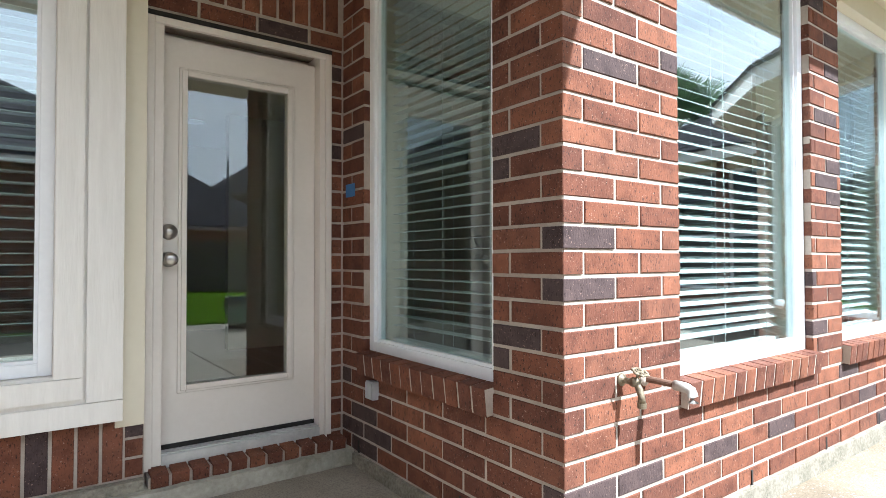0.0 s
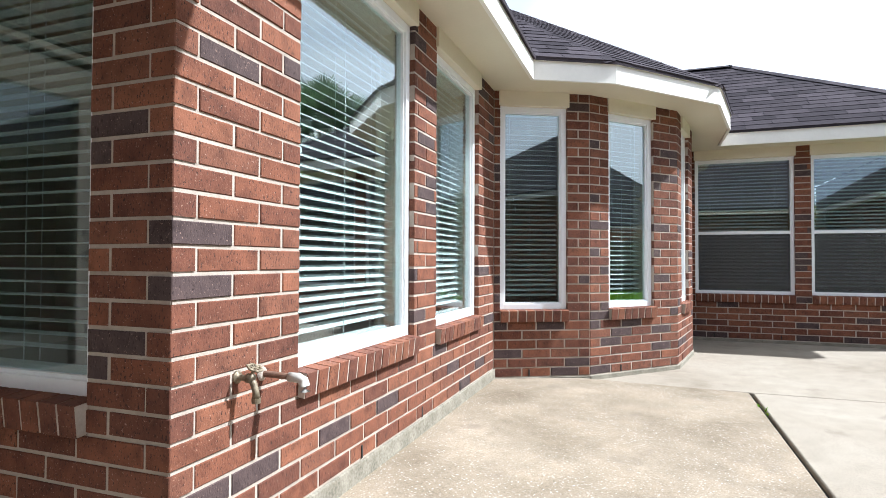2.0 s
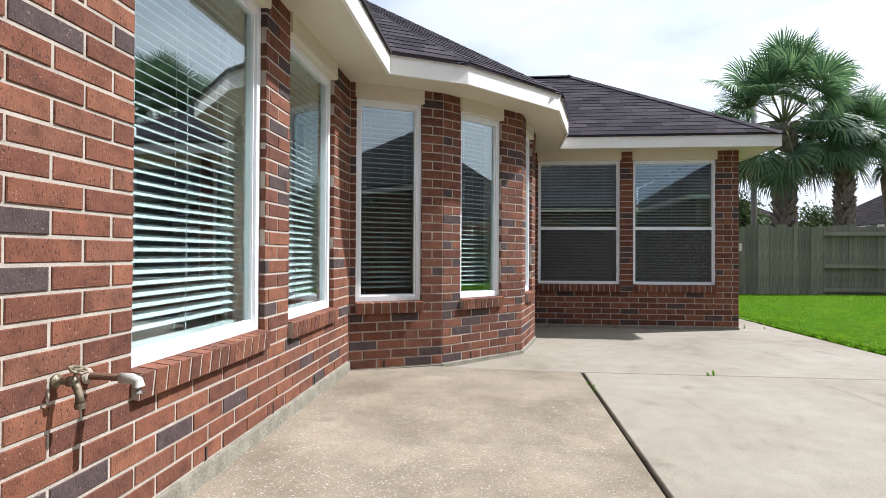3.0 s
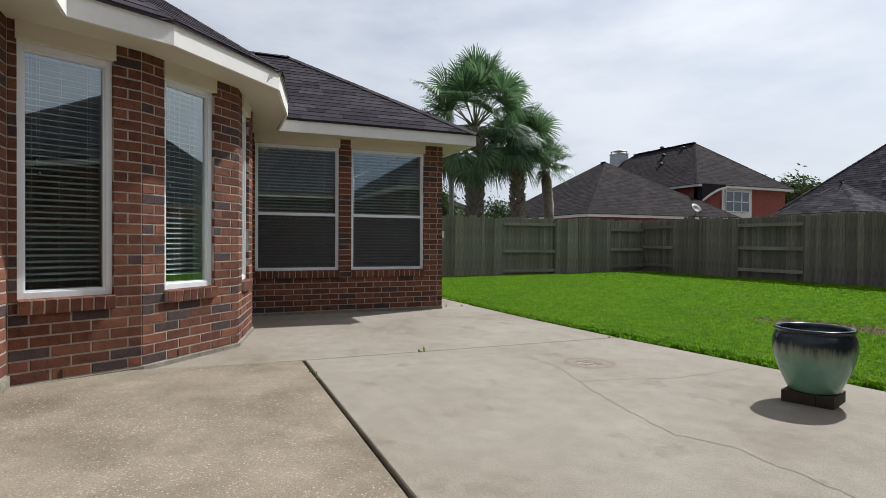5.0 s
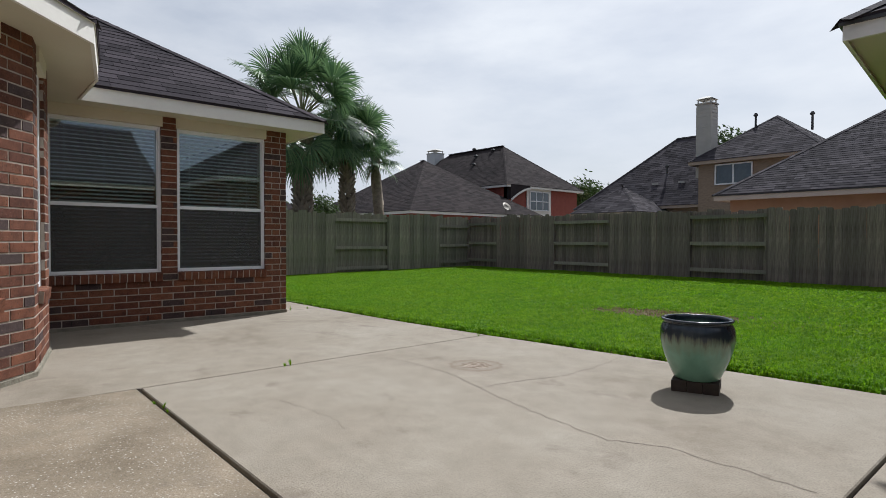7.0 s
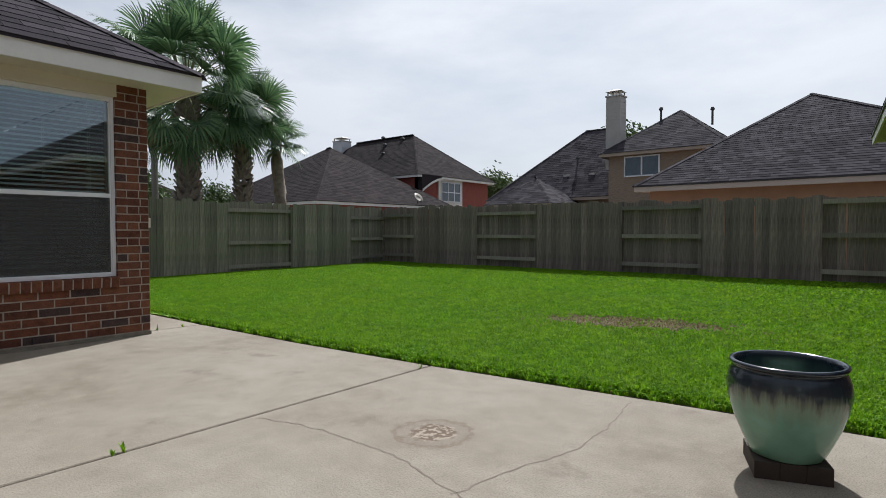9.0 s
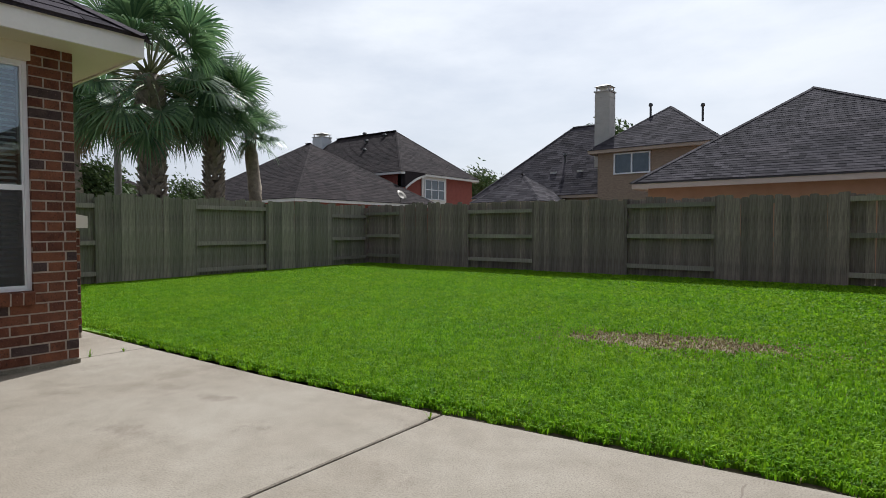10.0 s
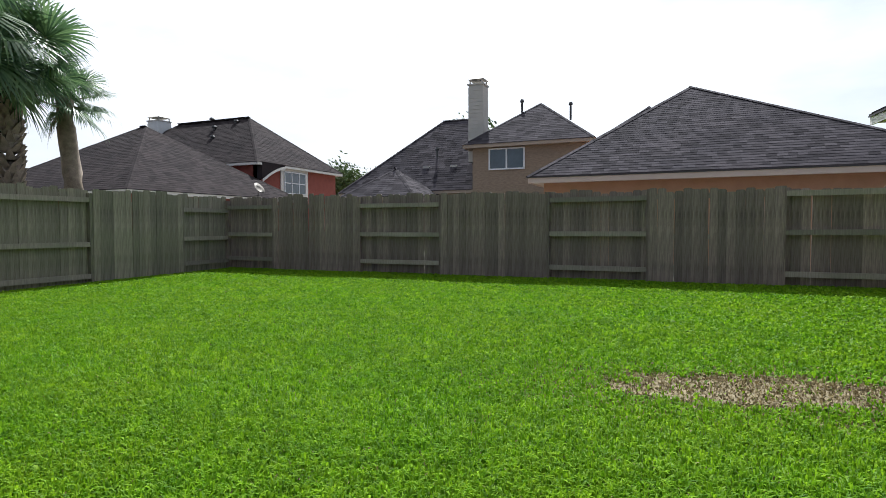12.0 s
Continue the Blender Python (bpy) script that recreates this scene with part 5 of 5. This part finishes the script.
# ---- neighbouring houses ----
def hip(x0, x1, y0, y1, z, slope, over=0.4):
    """Four slopes of a hip roof over a rectangle, and its hips."""
    x0, x1, y0, y1 = x0 - over, x1 + over, y0 - over, y1 + over
    k = min(x1 - x0, y1 - y0) / 2
    h = z + k * slope
    a, b, c, d = (x0, y0, z), (x1, y0, z), (x1, y1, z), (x0, y1, z)
    if x1 - x0 >= y1 - y0:
        p, q = (x0 + k, (y0 + y1) / 2, h), (x1 - k, (y0 + y1) / 2, h)
        slopes = [(a, b, q, p), (b, c, q), (c, d, p, q), (d, a, p)]
        caps = [(a, p), (d, p), (b, q), (c, q), (p, q)]
    else:
        p, q = ((x0 + x1) / 2, y0 + k, h), ((x0 + x1) / 2, y1 - k, h)
        slopes = [(a, b, p), (b, c, q, p), (c, d, q), (d, a, p, q)]
        caps = [(a, p), (b, p), (c, q), (d, q), (p, q)]
    return slopes, [cp for cp in caps if math.dist(*cp) > 0.3]


def house_block(parent, x0, x1, y0, y1, z, slope, wall_mat, roof_mat, seed, z_bottom=-0.1, over=0.4, tab=0.45, row=0.19, board_mat=None):
    bm = bmesh.new()
    add_box(bm, x0, x1, y0, y1, z_bottom, z)
    part("wall", bm, wall_mat, parent)
    bm = bmesh.new()
    o = over
    for dims in ((x0 - o, x1 + o, y1 + o - 0.03, y1 + o, z - 0.16, z + 0.02), (x0 - o, x1 + o, y0 - o, y0 - o + 0.03, z - 0.16, z + 0.02), (x0 - o, x0 - o + 0.03, y0 - o + 0.03, y1 + o - 0.03, z - 0.16, z + 0.02), (x1 + o - 0.03, x1 + o, y0 - o + 0.03, y1 + o - 0.03, z - 0.16, z + 0.02), (x0 - o + 0.03, x1 + o - 0.03, y0 - o + 0.03, y1 + o - 0.03, z - 0.14, z - 0.12)):
        box_part("eave_board", dims, board_mat or FAR_BOARD, parent)
    slopes, caps = hip(x0, x1, y0, y1, z + 0.03, slope, over + 0.03)
    return roof_thing("roof", slopes, roof_mat, "", tab, row, caps, parent, seed)


def far_window(parent, m, w, h, lights=2):
    """A far house's window: frame, panes and sill, in a wall's frame."""
    f = thing("window", "", "", m=None)
    del_keys = [k for k in ("label", "category") if k in f]
    for k in del_keys:
        del f[k]
    f.parent = parent
    f.matrix_basis = m
    bm = bmesh.new()
    t = 0.07
    for dims in ((-w / 2, -w / 2 + t, -0.05, 0.03, 0, h), (w / 2 - t, w / 2, -0.05, 0.03, 0, h), (-w / 2 + t, w / 2 - t, -0.05, 0.03, 0, t), (-w / 2 + t, w / 2 - t, -0.05, 0.03, h - t, h)):
        add_box(bm, *dims)
    for i in range(1, lights):
        x = -w / 2 + w * i / lights
        add_box(bm, x - 0.04, x + 0.04, -0.045, 0.03, t, h - t)
    part("window_frame", bm, WHITE_FRAME, f)
    for i in range(lights):
        x0, x1 = -w / 2 + t + (w - 2 * t) * i / lights, -w / 2 + t + (w - 2 * t) * (i + 1) / lights
        bm = bmesh.new()
        add_box(bm, x0 + 0.02, x1 - 0.02, -0.02, -0.01, t, h - t)
        part("pane", bm, FAR_PANE, f)
    return f


FAR_PANE = mottled("far_window_pane", (0.05, 0.07, 0.08), (0.10, 0.13, 0.15), 1, 9, 0.08, 0.02, spec=0.8)


def chimney(parent, x, y, w, d, z0, z1, mat):
    bm = bmesh.new()
    add_box(bm, x - w / 2, x + w / 2, y - d / 2, y + d / 2, z0, z1)
    c = part("chimney", bm, mat, parent)
    for i in range(int((z1 - z0) / 0.2)):
        z = z0 + i * 0.2
        box_part("lap_board", (x - w / 2 - 0.015, x + w / 2 + 0.015, y - d / 2 - 0.015, y + d / 2 + 0.015, z, z + 0.17), mat, c)
    bm = bmesh.new()
    add_box(bm, x - w / 2 - 0.06, x + w / 2 + 0.06, y - d / 2 - 0.06, y + d / 2 + 0.06, z1, z1 + 0.07)
    for sx in (-1, 1):
        for sy in (-1, 1):
            add_box(bm, x + sx * w * 0.42 - 0.03, x + sx * w * 0.42 + 0.03, y + sy * d * 0.42 - 0.03, y + sy * d * 0.42 + 0.03, z1 + 0.07, z1 + 0.30)
    low = [bm.verts.new((x + sx * (w / 2 + 0.04), y + sy * (d / 2 + 0.04), z1 + 0.30)) for sx, sy in ((-1, -1), (1, -1), (1, 1), (-1, 1))]
    up = [bm.verts.new((x + sx * w * 0.22, y + sy * d * 0.22, z1 + 0.45)) for sx, sy in ((-1, -1), (1, -1), (1, 1), (-1, 1))]
    bm.faces.new(up)
    bm.faces.new(low[::-1])
    for i in range(4):
        j = (i + 1) % 4
        bm.faces.new((low[i], low[j], up[j], up[i]))
    part("chimney_cap", bm, WHITE_SIDING, c)


def vent(parent, x, y, z, h=0.5, r=0.06, hood=True):
    bm = bmesh.new()
    tube(bm, [(x, y, z - 0.3), (x, y, z + h)], r, 8)
    if hood:
        lathe(bm, [(r * 1.8, 0.0), (r * 2.0, 0.06), (r * 1.2, 0.16)], 10, Matrix.Translation((x, y, z + h)))
    part("roof_vent", bm, DARK_PIPE, parent)


# orange brick house
hc = thing("house", "single-storey orange brick house with a grey hip roof behind the fence", "house")
bm = bmesh.new()
add_box(bm, -12.0, 7.45, -34.0, -20.4, -0.1, 2.48)
part("wall", bm, PINK_BRICK, hc)
PINK_FASCIA = mottled("pink_fascia", (0.50, 0.40, 0.34), (0.58, 0.48, 0.41), 2, 20, 0.6, 0.05)
for dims in ((-12.4, 7.82, -20.03, -20.0, 2.29, 2.47), (7.79, 7.82, -34.0, -20.03, 2.29, 2.47), (-12.4, 7.79, -34.0, -20.03, 2.31, 2.33)):
    box_part("eave_board", dims, PINK_FASCIA, hc)
box_part("drip_edge", (-12.4, 7.86, -19.998, -19.975, 2.44, 2.485), DARK_PIPE, hc, "dark metal drip edge")
ca, cb, cp = (7.85, -19.97, 2.49), (-2.8, -19.97, 2.49), (3.52, -24.4, 5.61)
roof_thing("roof", [(ca, cb, cp), ((7.85, -28.8, 2.49), ca, cp), (cb, (-2.8, -28.8, 2.49), cp), ((-2.8, -28.8, 2.49), (7.85, -28.8, 2.49), cp)], SHINGLE_GREY, "", 0.30, 0.135, ((ca, cp), (cb, cp)), hc, 31)

# tan brick house with a chimney
hb = thing("house", "two-storey tan brick house with a grey roof and tall chimney", "house")
house_block(hb, 8.0, 13.85, -38.0, -32.0, 5.25, 0.75, TAN_BRICK, SHINGLE_GREY, 32)
house_block(hb, 11.5, 21.9, -41.3, -32.7, 3.0, 0.977, TAN_BRICK, SHINGLE_GREY, 33)
house_block(hb, 16.2, 19.8, -33.0, -29.5, 2.55, 0.72, TAN_BRICK, SHINGLE_GREY, 34)
house_block(hb, 2.5, 9.0, -46.0, -39.0, 5.6, 0.8, TAN_BRICK, SHINGLE_GREY, 35)
chimney(hb, 13.95, -33.2, 0.82, 0.8, 4.5, 8.6, WHITE_SIDING)
far_window(hb, pose(12.0, -31.97, 3.95, 0, 0, 180), 1.9, 1.1, 2)
for x, y, z in ((11.9, -34.6, 7.35), (9.4, -35.4, 7.15), (16.9, -34.4, 5.0)):
    vent(hb, x, y, z)

# red brick house
ha = thing("house", "two-storey red brick house with dark brown hip roofs", "house")
house_block(ha, 26.2, 38.0, -33.0, -21.7, 2.72, 0.664, RED_FAR, SHINGLE_DARK, 36, board_mat=FASCIA)
house_block(ha, 28.3, 44.0, -41.0, -32.3, 5.1, 0.80, RED_FAR, SHINGLE_DARK, 37, board_mat=FASCIA)
chimney(ha, 40.9, -36.0, 1.2, 1.1, 6.0, 9.15, PALE_CHIMNEY)
far_window(ha, pose(28.19, -35.95, 3.28, 0, 0, -90), 2.35, 1.5, 3)
box_part("transom", (28.135, 28.16, -37.05, -34.85, 3.98, 4.04), WHITE_FRAME, ha)
def side_prism(line, x0, x1):
    """A closed (y, z) outline carried from x0 to x1."""
    m = bmesh.new()
    p, q = [m.verts.new((x0, y, z)) for y, z in line], [m.verts.new((x1, y, z)) for y, z in line]
    m.faces.new(p)
    m.faces.new(q[::-1])
    for i in range(len(line)):
        j = (i + 1) % len(line)
        m.faces.new((p[i], q[i], q[j], p[j]))
    return m


sweep = [(-34.5 + 2.2 * t, 5.0 - 0.95 * t ** 1.6) for t in (i / 8 for i in range(9))]
part("rake_board", side_prism(sweep + [(y, z - 0.16) for y, z in sweep[::-1]], 27.82, 27.87), FASCIA, ha, "white swept eave board")
part("roof_sweep", side_prism([(y, z - 0.02) for y, z in sweep] + [(-32.3, 5.16), (-34.5, 5.16)], 27.88, 28.6), SHINGLE_DARK, ha)
box_part("bay_trim", (28.20, 28.32, -37.4, -34.5, 2.7, 4.96), FASCIA, ha)
for x, y, z in ((33.5, -36.2, 8.3), (35.0, -35.6, 7.9), (36.5, -36.9, 8.8), (34.2, -34.6, 7.0)):
    vent(ha, x, y, z, 0.35, 0.10)
# two more far houses beyond the side fence
hd = thing("house", "far brick house with a dark roof beyond the palms", "house")
house_block(hd, 46.0, 58.0, -26.0, -16.0, 3.0, 0.6, TAN_BRICK, SHINGLE_DARK, 38)

for x, y, z in ((15.6, -33.9, 4.35), (17.3, -33.9, 4.35), (18.0, -30.4, 3.2)):
    bm = bmesh.new()
    add_box(bm, x - 0.2, x + 0.2, y - 0.2, y + 0.25, z - 0.25, z + 0.16)
    part("roof_vent", bm, WHITE_SIDING, hb)

# ---- small things on the walls ----
faucet = thing("hose_faucet", "weathered brass hose faucet on the sunlit brick wall", "faucet", m=Matrix.Translation((0.268, 0, 0.645)) @ Matrix.Scale(0.74, 4) @ Matrix.Translation((-0.285, 0, -0.63)))
bm = bmesh.new()
lathe(bm, [(0.028, 0.0), (0.026, 0.008), (0.013, 0.012), (0.013, 0.05), (0.021, 0.055), (0.021, 0.085), (0.008, 0.09)], 16, Matrix.Translation((0.285, 0.004, 0.63)) @ Matrix.Rotation(radians(90), 4, "X"))
tube(bm, [(0.285, -0.07, 0.63), (0.285, -0.085, 0.605), (0.285, -0.095, 0.575), (0.285, -0.097, 0.55)], [0.014, 0.015, 0.014, 0.017], 14)
part("body", bm, BRASS, faucet, smooth=True)
bm = bmesh.new()
lathe(bm, [(0.018, 0.0), (0.019, 0.012), (0.019, 0.022)], 14, Matrix.Translation((0.285, -0.097, 0.528)))
part("hose_thread", bm, BRASS, faucet)
bm = bmesh.new()
tube(bm, [(0.285, -0.07, 0.64), (0.285, -0.085, 0.672)], 0.007, 8)
part("stem", bm, BRASS, faucet)
bm = bmesh.new()
wheel_m = Matrix.Translation((0.285, -0.088, 0.676)) @ Matrix.Rotation(radians(22), 4, "X")
ring = [wheel_m @ Vector(((0.030 + 0.003 * math.cos(6 * a)) * math.cos(a), (0.030 + 0.003 * math.cos(6 * a)) * math.sin(a), 0)) for a in (2 * math.pi * i / 30 for i in range(31))]
tube(bm, ring, 0.0055, 6)
for k in range(3):
    a = math.pi * k / 3
    tube(bm, [wheel_m @ Vector((0.03 * math.cos(a), 0.03 * math.sin(a), 0)), wheel_m @ Vector((-0.03 * math.cos(a), -0.03 * math.sin(a), 0))], 0.004, 6)
part("hand_wheel", bm, BRASS, faucet, "tarnished metal hand wheel")

pipe = thing("drain_pipe", "rusty pipe stub with a pale elbow on the brick wall", "pipe", m=Matrix.Translation((0.385, 0, 0.635)) @ Matrix.Scale(0.82, 4) @ Matrix.Translation((-0.395, 0, -0.625)))
bm = bmesh.new()
tube(bm, [(0.395, 0.01, 0.625), (0.405, -0.06, 0.622), (0.415, -0.13, 0.617)], 0.0135, 12)
part("stub", bm, RUST, pipe)
bm = bmesh.new()
tube(bm, [(0.414, -0.12, 0.617), (0.418, -0.165, 0.614), (0.42, -0.185, 0.605), (0.421, -0.192, 0.585), (0.421, -0.192, 0.562)], [0.0195, 0.0195, 0.020, 0.0195, 0.021], 14)
part("elbow", bm, mottled("weathered_pvc", (0.30, 0.28, 0.25), (0.48, 0.46, 0.42), 20, 120, 0.6, 0.2), pipe, "pale plastic elbow", smooth=True)
bm = bmesh.new()
lathe(bm, [(0.024, 0.0), (0.030, 0.006), (0.022, 0.014), (0.015, 0.016)], 14, Matrix.Translation((0.395, 0.002, 0.625)) @ Matrix.Rotation(radians(90), 4, "X"))
part("mortar_collar", bm, MORTAR, pipe)

tape = thing("tape_patch", "small square of blue tape on the shaded brick wall", "tape")
box_part("tape", (-0.0035, -0.0015, 1.315, 1.410, 1.335, 1.398), mottled("blue_tape", (0.03, 0.12, 0.30), (0.05, 0.17, 0.38), 10, 60, 0.6, 0.1), tape)
cover = thing("outlet_cover", "small grey weatherproof outlet cover on the shaded wall", "outlet")
box_part("box", (-0.030, 0.006, 1.088, 1.152, 0.405, 0.485), mottled("grey_outlet_metal", (0.30, 0.31, 0.32), (0.42, 0.43, 0.44), 10, 60, 0.5, 0.1), cover, bevel=0.004)
box_part("flap", (-0.036, -0.0305, 1.093, 1.147, 0.41, 0.48), mottled("grey_outlet_flap", (0.33, 0.34, 0.35), (0.45, 0.46, 0.47), 10, 60, 0.5, 0.1), cover, bevel=0.002)

# low brick pier with a painted cap beside the wing
pier = thing("brick_pier", "low red brick pier with a pale sloping cap", "pier", m=pose(8.0, -4.93, 0))
core = box_part("core", (0.007, 0.48, 0.007, 0.46, -0.1, 1.08), MORTAR, pier)
pr = random.Random(3)
for k in range(13):
    z = 0.05 + k * COURSE + COURSE / 2
    for face, length in ((pose(0, 0, 0), 0.49), (pose(0, 0.47, 0, 0, 0, -90), 0.47)):
        x = 0.0
        for w in ((0.245, 0.245) if k % 2 else (0.12, 0.25, 0.12)):
            w = min(w, length - x)
            ob = new("brick", brick_mesh(w - JOINT, 0.03, COURSE - JOINT, BRICK))
            ob.parent = pier
            ob.matrix_basis = face @ pose(x + w / 2, pr.uniform(-0.001, 0.001), z)
            x += w
bm = bmesh.new()
poly = [(-0.05, -0.05), (0.53, -0.05), (0.53, 0.465), (-0.05, 0.465)]
low = [bm.verts.new((x, y, 1.085)) for x, y in poly]
high = [bm.verts.new((x, y, 1.20 + 0.10 * (y > 0))) for x, y in poly]
bm.faces.new(high)
bm.faces.new(low[::-1])
for i in range(4):
    bm.faces.new((low[i], low[(i + 1) % 4], high[(i + 1) % 4], high[i]))
part("cap", bm, FASCIA, pier, "pale painted sloping cap")

# recessed lamps inside the house
def lamp_glow():
    m = bpy.data.materials.new("lamp_glow")
    m.use_nodes = True
    n, l = m.node_tree.nodes, m.node_tree.links
    n.clear()
    e, o = n.new("ShaderNodeEmission"), n.new("ShaderNodeOutputMaterial")
    e.inputs["Color"].default_value, e.inputs["Strength"].default_value = (1.0, 0.78, 0.5, 1), 9.0
    l.new(e.outputs["Emission"], o.inputs["Surface"])
    return m


GLOW = lamp_glow()
for x, y in ((0.091, 5.118), (-1.307, 5.236), (2.848, 3.659)):
    lamp = thing("recessed_light", "lit round recessed ceiling light inside the house", "ceiling light", "recessed lights", m=pose(x, y, 2.47))
    bm = bmesh.new()
    lathe(bm, [(0.075, -0.004), (0.098, -0.006), (0.10, 0.004), (0.075, 0.004)], 24)
    part("trim_ring", bm, WHITE_FRAME, lamp)
    bm = bmesh.new()
    lathe(bm, [(0.074, -0.003), (0.074, 0.003)], 24)
    part("lens", bm, GLOW, lamp)

# ---- cracks and weeds ----
CRACK = mottled("crack_dirt", (0.13, 0.105, 0.08), (0.21, 0.175, 0.14), 8, 60, 0.95, 0.3)


def crack(points, width, seed):
    r = random.Random(seed)
    path = []
    for (xa, ya), (xb, yb) in zip(points, points[1:]):
        n = max(2, int(math.dist((xa, ya), (xb, yb)) / 0.05))
        for i in range(n):
            t = i / n
            path.append((xa + (xb - xa) * t + r.uniform(-0.014, 0.014), ya + (yb - ya) * t + r.uniform(-0.014, 0.014)))
    bm = bmesh.new()
    rows = []
    for i, (x, y) in enumerate(path):
        a, b = path[max(0, i - 1)], path[min(len(path) - 1, i + 1)]
        d = Vector((b[0] - a[0], b[1] - a[1])).normalized()
        w = width * r.uniform(0.3, 1.0)
        rows.append((bm.verts.new((x - d.y * w, y + d.x * w, 0.0012)), bm.verts.new((x + d.y * w, y - d.x * w, 0.0012))))
    for a, b in zip(rows, rows[1:]):
        bm.faces.new((a[0], a[1], b[1], b[0]))
    part("crack", bm, CRACK, patio)


crack([(3.72, -3.72), (3.32, -3.82), (2.70, -3.82), (2.01, -3.62), (1.58, -3.54), (1.17, -3.48), (0.92, -3.61), (0.25, -3.58)], 0.0055, 1)
crack([(2.29, -3.70), (2.25, -3.97), (2.13, -4.42), (2.13, -4.79), (2.22, -5.36)], 0.0055, 2)
crack([(2.9, -2.55), (2.4, -2.62), (2.1, -2.58)], 0.002, 3)


def weed(x, y, seed, h=0.07, n=14):
    r = random.Random(seed)
    t = thing("weed", "small green weed growing in a patio joint", "weed", "weeds in the joints", m=pose(x, y, -0.01))
    bm = bmesh.new()
    for i in range(n):
        a, L = r.uniform(0, 6.28), h * r.uniform(0.5, 1.2)
        d = Vector((math.cos(a), math.sin(a), 0)) * r.uniform(0.2, 0.8)
        u = Vector((-math.sin(a), math.cos(a), 0)) * 0.004
        p1, p2 = d * L * 0.5 + Vector((0, 0, L * 0.7)), d * L + Vector((0, 0, L))
        v = [bm.verts.new(q) for q in (-u, u, p1 + u, p1 - u, p2)]
        bm.faces.new(v[:4])
        bm.faces.new((v[3], v[2], v[4]))
    part("blade", bm, GRASS, t)


for i, (x, y, h) in enumerate(((3.2, -1.965, 0.05), (3.3, -1.94, 0.04), (3.765, -3.05, 0.07), (3.76, -3.0, 0.05), (7.0, -4.62, 0.10), (7.02, -4.9, 0.06), (3.77, -5.15, 0.07), (3.1, -1.96, 0.03))):
    weed(x, y, i, h * 0.7, 9)

# satellite dish on the red house's eave
dish = thing("satellite_dish", "small grey satellite dish on the roof edge", "satellite dish", m=pose(25.9, -29.6, 2.75))
bm = bmesh.new()
lathe(bm, [(0.02, 0.0), (0.2, 0.03), (0.36, 0.10), (0.37, 0.105), (0.2, 0.045), (0.02, 0.02)], 20, Matrix.Translation((-0.1, 0.1, 0.45)) @ Matrix.Rotation(radians(-55), 4, "Y"))
part("reflector", bm, GALVANISED, dish, smooth=True)
bm = bmesh.new()
tube(bm, [(0, 0, -0.1), (0, 0, 0.3), (-0.06, 0.05, 0.45)], 0.025, 8)
part("mast", bm, GALVANISED, dish)

# bring the plan to metres
for ob in list(scene.objects):
    if ob.parent is None and ob.type in ("MESH", "EMPTY"):
        ob.matrix_world = Matrix.Scale(SCALE, 4) @ ob.matrix_basis
